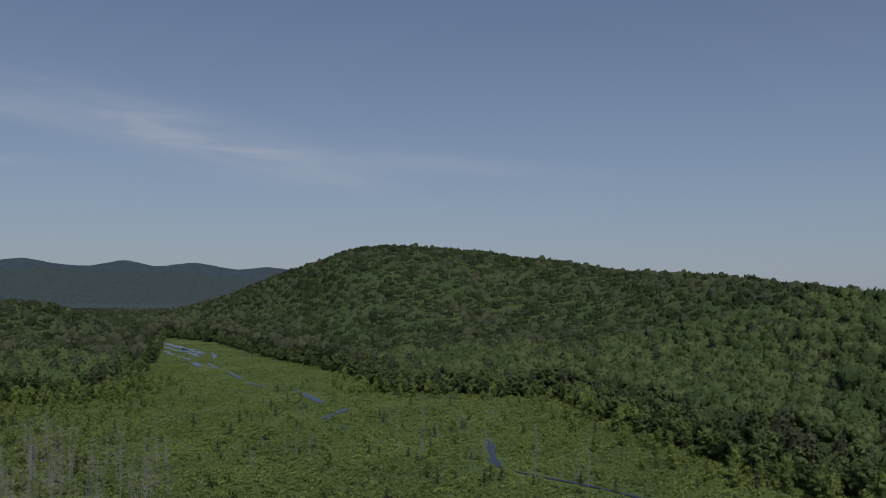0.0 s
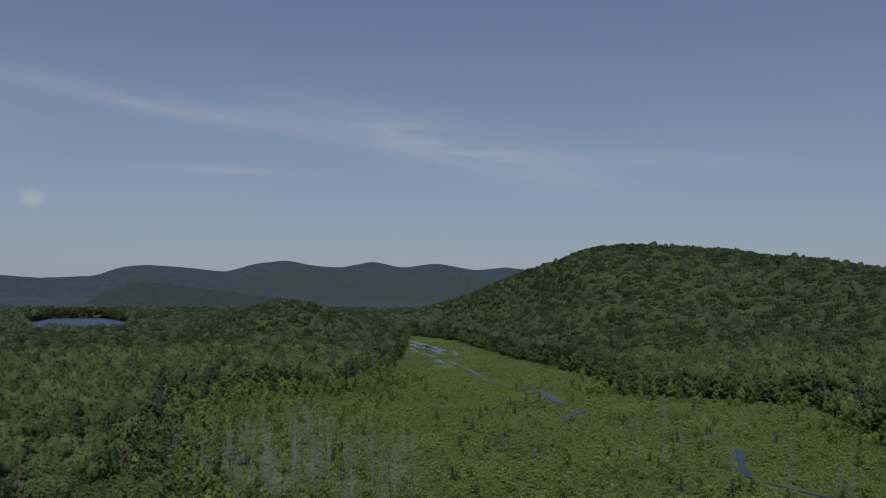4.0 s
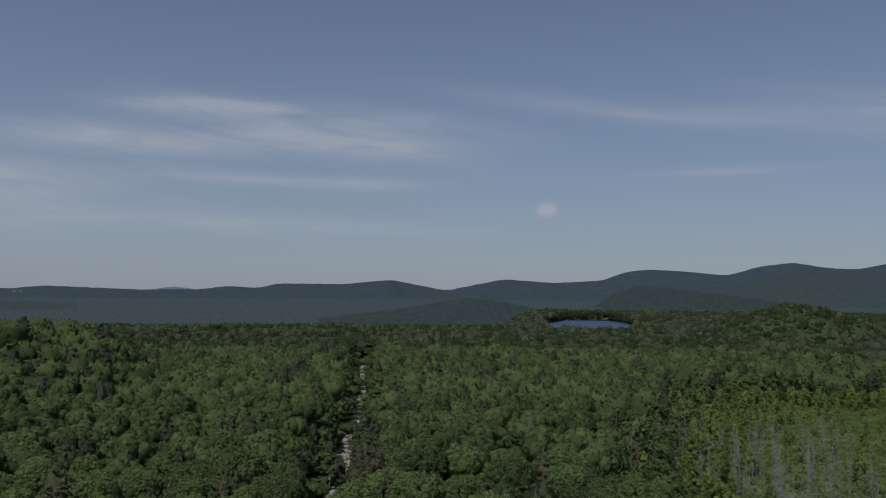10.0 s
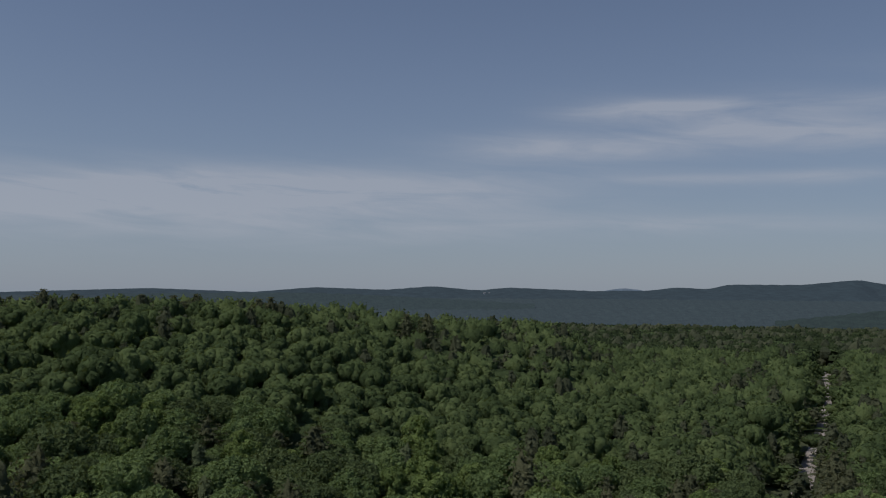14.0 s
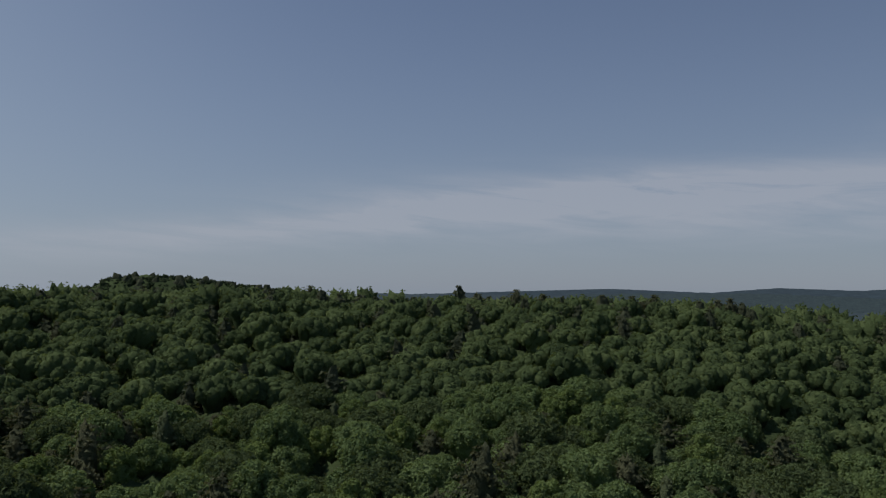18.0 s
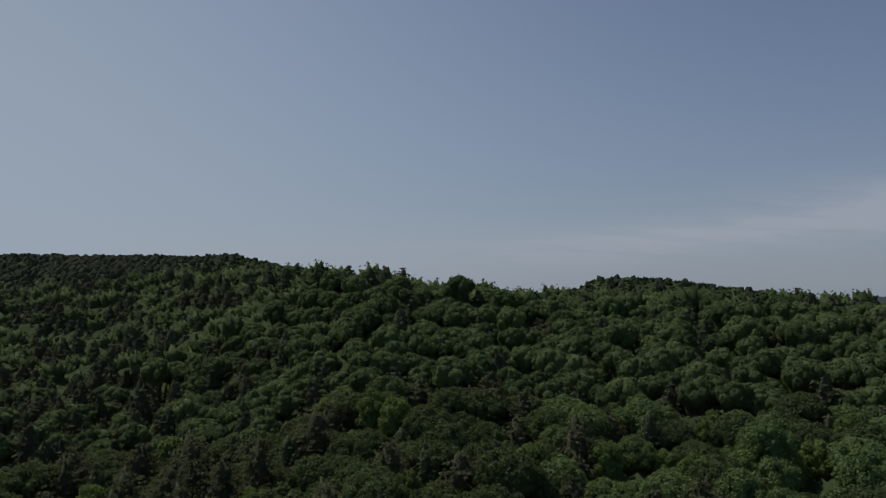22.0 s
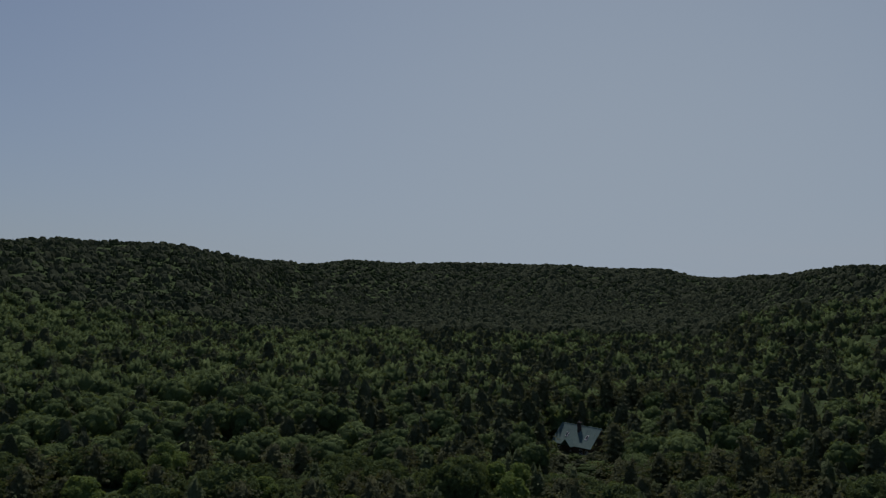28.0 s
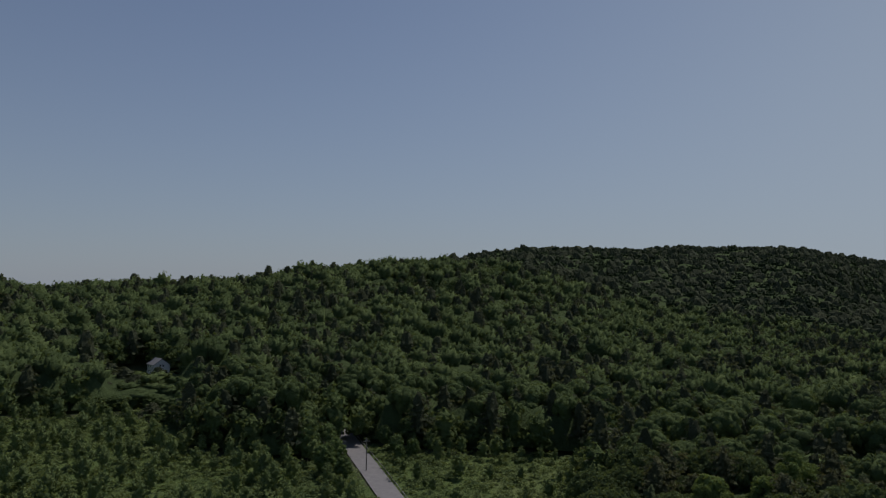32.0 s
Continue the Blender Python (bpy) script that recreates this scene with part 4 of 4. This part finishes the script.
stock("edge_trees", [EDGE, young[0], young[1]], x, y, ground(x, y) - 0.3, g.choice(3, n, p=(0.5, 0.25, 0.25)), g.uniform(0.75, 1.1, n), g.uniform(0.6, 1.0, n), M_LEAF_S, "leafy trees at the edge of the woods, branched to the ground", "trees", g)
x, y = open_land(5.5, 160, 530, (MARSH,), g, 4.0)
r, d, az = np.hypot(x, y), edge_near(x, y, MARSH), azimuth(x, y)
keep = g.uniform(0, 1, len(x)) < np.clip(1.0 * (1 - step(8, 40, d)) * step(42, 84, r) * (0.35 + 0.65 * step(12.6, 19.6, az)) + 0.20 * step(16, 22.4, az) * (1 - step(450, 530, r)) + 0.03, 0, 0.95)
x, y, d = x[keep], y[keep], d[keep]
n = len(x)
stock("young_trees", young, x, y, ground(x, y) - 0.2, g.integers(0, 4, n), g.uniform(0.45, 1.0, n) * (1.25 - 0.5 * step(5, 45, d)), g.uniform(0.8, 1.25, n), M_BUSH_S, "young green broadleaf trees between marsh and woods", "trees", g, 0.2)
tall = [bush(g, g.uniform(1.7, 2.5), g.uniform(1.4, 2.6), 60, 0.42) for _ in range(5)]
x, y = open_land(3.0, 185, 392, MEADOWS[:2], g)
n = len(x)
stock("meadow_bushes", tall, x, y, ground(x, y) - 0.1, g.integers(0, 5, n), g.uniform(0.45, 1.15, n), g.uniform(0.6, 1.1, n), M_MEAD_S, "green leafy bushes on overgrown open land", "bushes", g, 0.4)
x, y = open_land(6.5, 160, 336, MEADOWS[:2], g)
az = azimuth(x, y)
d = np.minimum(edge_near(x, y, MEADOWS[0]), edge_near(x, y, MEADOWS[1]))
keep = (g.uniform(0, 1, len(x)) < 0.30 + 0.45 * step(238.99, 244.59, az) + 0.25 * wave(x, y, 40, 23) + 0.9 * (1 - step(4, 14, d))) & (off_line(x, y, ROADS[0][1]) > 8.0)
x, y = x[keep], y[keep]
n = len(x)
stock("meadow_trees", young, x, y, ground(x, y) - 0.2, g.integers(0, 4, n), g.uniform(0.4, 1.0, n), g.uniform(0.8, 1.2, n), M_MEAD_S, "young light green trees spread over the overgrown meadow", "trees", g, 0.3)
x, y = open_land(11, 157, 433, (MARSH,), g)
keep = g.uniform(0, 1, len(x)) < 0.2
x, y = x[keep], y[keep]
n = len(x)
sap = [pine_crown(g, top=17, low=2.0, r=4.5, whorls=5, size=1.6, per=3, around=5, core=(2, 5)) for _ in range(4)]
stock("marsh_saplings", sap, x, y, ground(x, y) - 0.2, g.integers(0, 4, n), g.uniform(0.12, 0.32, n), g.uniform(0.8, 1.2, n), M_PINE_S, "small dark green saplings dotted over the marsh", "saplings", g)


def snag_meshes(g):
    """A dead standing tree: a bare leaning trunk and many short broken branches."""
    h = g.uniform(11, 18)
    lean = g.normal(0, 0.018, 2)
    bm = bmesh.new()
    p = Vector((0, 0, -0.5))
    r = g.uniform(0.055, 0.09)
    at = []
    for i in range(6):
        u = (i + 1) / 6
        q = Vector((lean[0] * h * u + g.normal(0, 0.06), lean[1] * h * u + g.normal(0, 0.06), h * u))
        limb(bm, p, q, r * (1 - 0.85 * i / 6), r * (1 - 0.85 * u), 6)
        at.append((p, q))
        p = q
    def bough(bm, u, ln, thick):
        i = min(int(u * 6), 5)
        p = at[i][0].lerp(at[i][1], u * 6 - i)
        a = g.uniform(0, 6.283)
        q = p + Vector((math.cos(a) * ln, math.sin(a) * ln, ln * g.uniform(-0.2, 0.5)))
        limb(bm, p, q, thick, thick * 0.35, 3)
        for k in range(3 if ln > 1.0 else 1):
            t = p.lerp(q, g.uniform(0.35, 0.9))
            limb(bm, t, t + Vector((g.normal(0, 0.35), g.normal(0, 0.35), g.uniform(0.0, 0.6))) * min(ln, 1.6), thick * 0.5, 0.012, 3)

    for _ in range(int(g.integers(30, 60))):
        u = g.uniform(0.2, 0.99)
        bough(bm, u, (1.2 * (1.05 - u) + 0.4) * g.uniform(0.4, 1.1), 0.026)
    parts = [("trunk", mesh_of("trunk", bm, M_DEAD))]
    for _ in range(int(g.integers(4, 9))):
        u = g.uniform(0.3, 0.95)
        bm = bmesh.new()
        bough(bm, u, (3.0 * (1.05 - u) + 0.9) * g.uniform(0.6, 1.1), 0.04)
        parts.append(("branch", mesh_of("branch", bm, M_DEAD)))
    return parts


g = np.random.default_rng(44)
SNAGS = [snag_meshes(g) for _ in range(14)]
# Stands of dead trees: bearings, distances and how many.
for a0, a1, r0, r1, n in ((17.55, 23.74, 210, 287, 52), (23.74, 29.98, 210, 315, 92), (28.6, 34.65, 217, 315, 52), (34.65, 39.06, 231, 294, 12), (-3.33, 3.64, 259, 350, 20), (-11.78, -5.54, 231, 266, 5), (6.96, 16.71, 238, 364, 9), (19.81, 27.64, 483, 504, 12)):
    for _ in range(n):
        sx, sy = polar(g.uniform(a0, a1), g.uniform(r0, r1))
        dead = SNAGS[int(g.integers(0, 14))]
        s = g.uniform(0.45, 1.15)
        m = Matrix.LocRotScale((sx, sy, float(ground(sx, sy))), Euler((0, 0, g.uniform(0, 6.28))), (s, s, s))
        thing("dead_tree", dead, m, "bare silver-grey dead tree standing in the marsh", "dead tree", "dead trees of the marsh")


# two bare dead trees standing apart in the woods
for saz, sr, k in ((45.21, 246, 3), (42.97, 256, 7)):
    thing("dead_tree", SNAGS[k], place(saz, sr, 40 * k) @ Matrix.Diagonal((1.3, 1.3, 1.15, 1)), "bare pale dead tree standing among green crowns", "dead tree", "dead trees of the marsh")


# ---- houses ----
M_ROOF = plain("pale_metal_roof", ((0.35, (0.105, 0.175, 0.160)), (0.65, (0.140, 0.215, 0.198))), 0.8, 0.75, 0.0, 0.1, 0.02, spec=0.2)
M_BRICK = plain("dark_chimney_brick", ((0.3, (0.06, 0.045, 0.04)), (0.7, (0.12, 0.09, 0.08))), 4.0, 0.9, bump=0.4)
M_WOOD = plain("brown_wood_siding", ((0.3, (0.09, 0.065, 0.045)), (0.7, (0.15, 0.11, 0.08))), 2.0, 0.85, bump=0.3)
M_WHITE = plain("white_clapboard", ((0.3, (0.66, 0.67, 0.67)), (0.7, (0.80, 0.80, 0.79))), 1.5, 0.7, bump=0.15)
M_SHINGLE = plain("grey_shingles", ((0.3, (0.16, 0.165, 0.17)), (0.7, (0.26, 0.265, 0.27))), 3.0, 0.9, bump=0.4)
M_GLASS = plain("dark_window_glass", ((0.3, (0.02, 0.024, 0.03)), (0.7, (0.035, 0.04, 0.05))), 1.0, 0.08, spec=0.5)
M_POLE = plain("weathered_pole_wood", ((0.3, (0.16, 0.14, 0.12)), (0.7, (0.28, 0.26, 0.23))), 3.0, 0.9, bump=0.3)
M_RAIL = plain("galvanised_rail", ((0.3, (0.30, 0.30, 0.29)), (0.7, (0.42, 0.42, 0.41))), 2.0, 0.5, 0.6)
# White walls of the far houses, with the dimming of haze in the colour.
M_HAZE_WHITE = plain("haze_dimmed_paint", ((0.3, (0.40, 0.41, 0.42)), (0.7, (0.50, 0.51, 0.52))), 0.5, 0.8)
M_ROCK = plain("pale_granite", ((0.3, (0.09, 0.085, 0.08)), (0.7, (0.18, 0.17, 0.155))), 0.6, 0.9, bump=0.6)


def slab(name, corners, thick, mat, parent, label=""):
    """A roof plane: four corners in order, with a thickness below."""
    bm = bmesh.new()
    top = [bm.verts.new(c) for c in corners]
    low = [bm.verts.new((c[0], c[1], c[2] - thick)) for c in corners]
    n = len(corners)
    bm.faces.new(top)
    bm.faces.new(low[::-1])
    for i in range(n):
        j = (i + 1) % n
        bm.faces.new((top[i], low[i], low[j], top[j]))
    bmesh.ops.recalc_face_normals(bm, faces=bm.faces)
    return part(name, bm, mat, parent, label)


def gable_walls(name, x0, x1, y0, y1, z0, eave, ridge, mat, parent):
    """A closed body with gables at both ends of x."""
    bm = bmesh.new()
    ym = (y0 + y1) / 2
    rows = []
    for x in (x0, x1):
        rows.append([bm.verts.new(p) for p in ((x, y0, z0), (x, y1, z0), (x, y1, eave), (x, ym, ridge), (x, y0, eave))])
    a, b = rows
    bm.faces.new(a)
    bm.faces.new(b[::-1])
    for i in range(5):
        j = (i + 1) % 5
        bm.faces.new((a[i], b[i], b[j], a[j]))
    bmesh.ops.recalc_face_normals(bm, faces=bm.faces)
    return part(name, bm, mat, parent)


def boxed(name, mat, parent, *spans, label=""):
    bm = bmesh.new()
    for sp in spans:
        box(bm, *sp)
    bmesh.ops.bevel(bm, geom=bm.edges[:], offset=0.015, segments=1, affect="EDGES")
    return part(name, bm, mat, parent, label)


def window(parent, x, y, z, w, h, axis):
    """A window on a wall facing -y (axis y) or +x (axis x): frame, glass and sill."""
    fr = 0.09
    if axis == "y":
        f = boxed("window", M_WHITE, parent, (x - w / 2, x + w / 2, y - 0.06, y + 0.02, z - h / 2, z + h / 2))
        boxed("pane", M_GLASS, f, (x - w / 2 + fr, x - 0.03, y - 0.075, y - 0.05, z - h / 2 + fr, z + h / 2 - fr))
        boxed("pane", M_GLASS, f, (x + 0.03, x + w / 2 - fr, y - 0.075, y - 0.05, z - h / 2 + fr, z + h / 2 - fr))
        boxed("sill", M_WHITE, f, (x - w / 2 - 0.05, x + w / 2 + 0.05, y - 0.14, y, z - h / 2 - 0.07, z - h / 2))
    else:
        f = boxed("window", M_WHITE, parent, (y - 0.02, y + 0.06, x - w / 2, x + w / 2, z - h / 2, z + h / 2))
        boxed("pane", M_GLASS, f, (y + 0.05, y + 0.075, x - w / 2 + fr, x - 0.03, z - h / 2 + fr, z + h / 2 - fr))
        boxed("pane", M_GLASS, f, (y + 0.05, y + 0.075, x + 0.03, x + w / 2 - fr, z - h / 2 + fr, z + h / 2 - fr))
        boxed("sill", M_WHITE, f, (y, y + 0.14, x - w / 2 - 0.05, x + w / 2 + 0.05, z - h / 2 - 0.07, z - h / 2))
    return f


def metal_roof_house():
    h = new("house")
    tagged(h, "brown wooden house with a pale blue-grey metal roof among pines", "house")
    gable_walls("wall", -7.0, 7.0, -4.6, 4.6, -1.0, 3.4, 8.6, M_WOOD, h)
    ridge, eave = 9.0, 3.1
    front = slab("roof", ((-7.7, 0, ridge), (7.7, 0, ridge), (7.7, -5.5, eave), (-7.7, -5.5, eave)), 0.18, M_ROOF, h, "standing-seam pale metal roof slope")
    slab("roof", ((-7.7, 0.02, ridge), (-7.7, 5.5, eave), (7.7, 5.5, eave), (7.7, 0.02, ridge)), 0.18, M_ROOF, h)
    k = (ridge - eave) / 5.5
    for i in range(19):
        sx = -7.4 + i * 0.82
        slab("seam", ((sx, -0.05, ridge + 0.05), (sx + 0.06, -0.05, ridge + 0.05), (sx + 0.06, -5.45, eave + 0.05), (sx, -5.45, eave + 0.05)), 0.06, M_ROOF, front)
    boxed("ridge_cap", M_ROOF, h, (-7.75, 7.75, -0.14, 0.14, ridge - 0.03, ridge + 0.09))
    # the small gable over the entrance
    slab("porch_roof", ((-0.6, -7.2, 5.2), (-0.6, -3.4, 5.2), (-2.6, -3.4, 3.0), (-2.6, -7.2, 3.0)), 0.15, M_ROOF, h)
    slab("porch_roof", ((-0.6, -3.4, 5.2), (-0.6, -7.2, 5.2), (1.4, -7.2, 3.0), (1.4, -3.4, 3.0)), 0.15, M_ROOF, h)
    for px in (-2.3, 1.1):
        boxed("post", M_WOOD, h, (px - 0.09, px + 0.09, -7.0, -6.82, -0.8, 3.1))
    chim = boxed("chimney", M_BRICK, h, (-0.2, 0.75, -1.9, -1.0, 6.4, 10.0), label="dark brick chimney")
    boxed("cap", M_BRICK, chim, (-0.3, 0.85, -2.0, -0.9, 10.0, 10.2))
    boxed("flue", M_SHINGLE, chim, (0.1, 0.4, -1.6, -1.3, 10.2, 10.6))
    for sx in (-3.6, 3.9):
        zz = eave + k * 2.6
        s1 = slab("skylight", ((sx, -2.4, zz + 0.75), (sx + 0.8, -2.4, zz + 0.75), (sx + 0.8, -3.5, zz - 0.45), (sx, -3.5, zz - 0.45)), 0.22, M_WHITE, h, "white-framed roof window")
        slab("pane", ((sx + 0.1, -2.5, zz + 0.68), (sx + 0.7, -2.5, zz + 0.68), (sx + 0.7, -3.4, zz - 0.30), (sx + 0.1, -3.4, zz - 0.30)), 0.05, M_GLASS, s1)
    for wx in (-5.2, 3.4, 5.6):
        window(h, wx, -4.6, 1.6, 1.1, 1.3, "y")
    boxed("door", M_WHITE, h, (-1.05, -0.1, -4.68, -4.58, -0.6, 1.6))
    h.matrix_basis = place(182.82, 284, -42, -1.0) @ Matrix.Diagonal((1.12, 1, 1, 1))


def white_house():
    h = new("house")
    tagged(h, "white two-storey clapboard house with a grey shingled roof", "house")
    gable_walls("wall", -5.2, 5.2, -4.0, 4.0, -1.5, 5.4, 8.1, M_WHITE, h)
    slab("roof", ((-5.7, 0, 8.45), (5.7, 0, 8.45), (5.7, -4.5, 5.25), (-5.7, -4.5, 5.25)), 0.2, M_SHINGLE, h)
    slab("roof", ((-5.7, 0.02, 8.45), (-5.7, 4.5, 5.25), (5.7, 4.5, 5.25), (5.7, 0.02, 8.45)), 0.2, M_SHINGLE, h)
    for y in (-2.3, 0.0, 2.3):
        window(h, y, 5.2, 1.6, 1.2, 1.5, "x")
    for y in (-0.75, 0.75):
        window(h, y, 5.2, 4.9, 1.0, 1.3, "x")
    for x in (-3.2, 0.2, 3.4):
        window(h, x, -4.0, 1.6, 1.0, 1.4, "y")
        window(h, x, -4.0, 4.2, 1.0, 1.2, "y")
    deck = boxed("deck", M_WHITE, h, (-9.4, -5.2, -3.2, 2.4, 0.2, 0.4), label="white raised wooden deck")
    for px in (-9.2, -7.3, -5.4):
        boxed("post", M_WHITE, deck, (px - 0.07, px + 0.07, -3.15, -3.0, -1.6, 1.3))
    boxed("rail", M_WHITE, deck, (-9.3, -5.2, -3.13, -3.05, 1.2, 1.3), (-9.3, -5.2, -3.13, -3.05, 0.75, 0.8))
    h.matrix_basis = place(250.45, 361, -72, 0.7) @ Matrix.Diagonal((0.78, 0.78, 0.78, 1))


metal_roof_house()
white_house()


def utility_pole(az, r):
    p = new("utility_pole")
    tagged(p, "grey wooden utility pole beside the paved road", "utility pole")
    bm = bmesh.new()
    limb(bm, (0, 0, -1), (0, 0, 9.2), 0.17, 0.11, 10)
    part("pole", bm, M_POLE, p)
    boxed("crossarm", M_POLE, p, (-1.1, 1.1, -0.17, -0.05, 8.2, 8.33))
    for x in (-1.0, -0.4, 0.4, 1.0):
        bm = bmesh.new()
        limb(bm, (x, -0.11, 8.33), (x, -0.11, 8.52), 0.06, 0.04, 8)
        part("insulator", bm, M_WHITE, p, "small pale insulator")
    p.matrix_basis = place(az, r, 30)


utility_pole(237.1, 238)


def rock_ledge(az, r, size, g):
    bm = bmesh.new()
    bmesh.ops.create_icosphere(bm, subdivisions=3, radius=1)
    off = Vector(g.uniform(-50, 50, 3))
    for v in bm.verts:
        k = 1 + 0.35 * noise.noise(v.co * 1.6 + off) + 0.15 * noise.noise(v.co * 4.5 + off)
        v.co = Vector((v.co.x * size[0] * k, v.co.y * size[1] * k, round(v.co.z * 3 * k) / 3 * size[2] * 0.5 + v.co.z * k * size[2] * 0.5))
    me = mesh_of("rock_ledge", bm, M_ROCK)
    ob = new("rock_ledge", me)
    ob.matrix_basis = place(az, r, float(g.uniform(-20, 20)), size[2] * 0.75)
    tagged(ob, "bare pale rock ledge showing between trees on the hillside", "rock", "rock ledges of the hillside")


# the tall dark conifers beside the metal-roofed house
for haz, hr, hs in ((181.0, 256, 1.0), (177.0, 243, 1.15), (179.4, 266, 1.0), (186.1, 278, 0.9)):
    m = place(haz, hr, hr * 7.0) @ Matrix.Diagonal((hs * 0.8, hs * 0.8, hs, 1))
    thing("hemlock_tree", (("trunk", TRUNKS[0]), ("crown", crowns["hemlock_tree"][int(hr) % 4])), m, TALK["hemlock_tree"], "tree", "hemlocks of the near forest")

g = np.random.default_rng(77)
for laz, lr, lsize in LEDGES:
    rock_ledge(laz, lr, lsize, g)


def guard_rail(pts, side, r0, r1):
    """Low posts and one rail beside the road."""
    qx, qy = spine(pts, 3.0)
    tx, ty = np.gradient(qx), np.gradient(qy)
    L = np.hypot(tx, ty)
    x, y = qx - ty / L * side, qy + tx / L * side
    k = (np.hypot(x, y) > r0) & (np.hypot(x, y) < r1)
    x, y = x[k], y[k]
    z = ground(x, y)
    ob = new("guard_rail")
    tagged(ob, "low grey cable guard rail along the edge of the paved road", "guard rail")
    bm = bmesh.new()
    for i in range(len(x) - 1):
        limb(bm, (x[i], y[i], z[i] + 0.75), (x[i + 1], y[i + 1], z[i + 1] + 0.75), 0.07, 0.07, 6)
    part("rail", bm, M_RAIL, ob)
    for i in range(len(x)):
        bm = bmesh.new()
        limb(bm, (x[i], y[i], z[i] - 0.3), (x[i], y[i], z[i] + 0.85), 0.08, 0.07, 6)
        part("post", bm, M_POLE, ob)


guard_rail(ROADS[0][1], ROAD_SIDE * 3.7, 199, 275)


# pines that stand above the woods' skyline
def spire(az, r, top):
    x, y = polar(az, r)
    z = float(ground(x, y))
    h = (EYE + r * math.tan(radians(top)) - z) / 17.5
    m = pose(float(x), float(y), z, 0, 0, az * 37.0) @ Matrix.Diagonal((1.15, 1.15, h, 1))
    thing("conifer_tree", (("trunk", TRUNKS[0]), ("crown", crowns["pine_tree"][int(az * 10) % 6])), m, "tall dark conifer standing above the canopy", "tree", "tall conifers of the woods")


for saz, sr, stop in SPIRES:
    spire(saz, sr, stop)


def far_building(az, r, el, size):
    """A small white house, far off on a hillside."""
    h = new("house")
    tagged(h, "tiny pale house far off on a hazy hillside", "house", "far houses")
    w, d, e = (v * 0.55 for v in size)
    gable_walls("wall", -w / 2, w / 2, -d / 2, d / 2, -3, e, e + d * 0.3, M_HAZE_WHITE, h)
    slab("roof", ((-w / 2 - 0.4, 0, e + d * 0.36), (w / 2 + 0.4, 0, e + d * 0.36), (w / 2 + 0.4, -d / 2 - 0.5, e - 0.1), (-w / 2 - 0.4, -d / 2 - 0.5, e - 0.1)), 0.3, M_SHINGLE, h)
    slab("roof", ((-w / 2 - 0.4, 0.05, e + d * 0.36), (-w / 2 - 0.4, d / 2 + 0.5, e - 0.1), (w / 2 + 0.4, d / 2 + 0.5, e - 0.1), (w / 2 + 0.4, 0.05, e + d * 0.36)), 0.3, M_SHINGLE, h)
    x, y = polar(az, r)
    h.matrix_basis = pose(float(x), float(y), EYE + r * math.tan(radians(el)), 0, 0, az + 15)


for faz, fr, fel, fsize in FAR_HOUSES:
    far_building(faz, fr, fel, fsize)


def shed():
    """A low outbuilding under the trees, of which mostly the roof shows."""
    h = new("shed")
    tagged(h, "low wooden shed with a dull blue-grey roof half hidden by trees", "shed")
    gable_walls("wall", -3.4, 3.4, -2.3, 2.3, -1.0, 2.6, 4.0, M_WOOD, h)
    slab("roof", ((-3.8, 0, 4.2), (3.8, 0, 4.2), (3.8, -2.8, 2.4), (-3.8, -2.8, 2.4)), 0.12, M_ROOF, h)
    slab("roof", ((-3.8, 0.02, 4.2), (-3.8, 2.8, 2.4), (3.8, 2.8, 2.4), (3.8, 0.02, 4.2)), 0.12, M_ROOF, h)
    boxed("door", M_WHITE, h, (-0.6, 0.4, -2.38, -2.28, -0.6, 1.5))
    h.matrix_basis = place(192.81, 286, 20, 0.4)


shed()


# roadside trees where the road enters the woods, leafy down to the verge
VERGE = [mesh_arrays("crown", *leafy_crown(g, r=3.9, top=11.5, low=0.4, lobes=30, count=1500, size=0.34, core=(3, 7), under=-0.7, loose=0.6), M_LEAF, smooth=True) for _ in range(3)]
for taz, tr, ts in ((239.1, 240, 0.75), (239.9, 250, 0.9), (240.7, 262, 1.0), (238.6, 228, 0.6), (239.8, 232, 0.8), (241.0, 246, 0.9), (234.9, 248, 0.45), (235.1, 256, 0.55), (235.9, 264, 0.6), (234.0, 254, 0.5)):
    thing("maple_tree", (("trunk", TRUNKS[1]), ("crown", VERGE[int(tr) % 3])), place(taz, tr, tr * 3.0) @ Matrix.Diagonal((ts, ts, ts, 1)), "small green broadleaf tree beside the paved road", "tree", "trees beside the road")
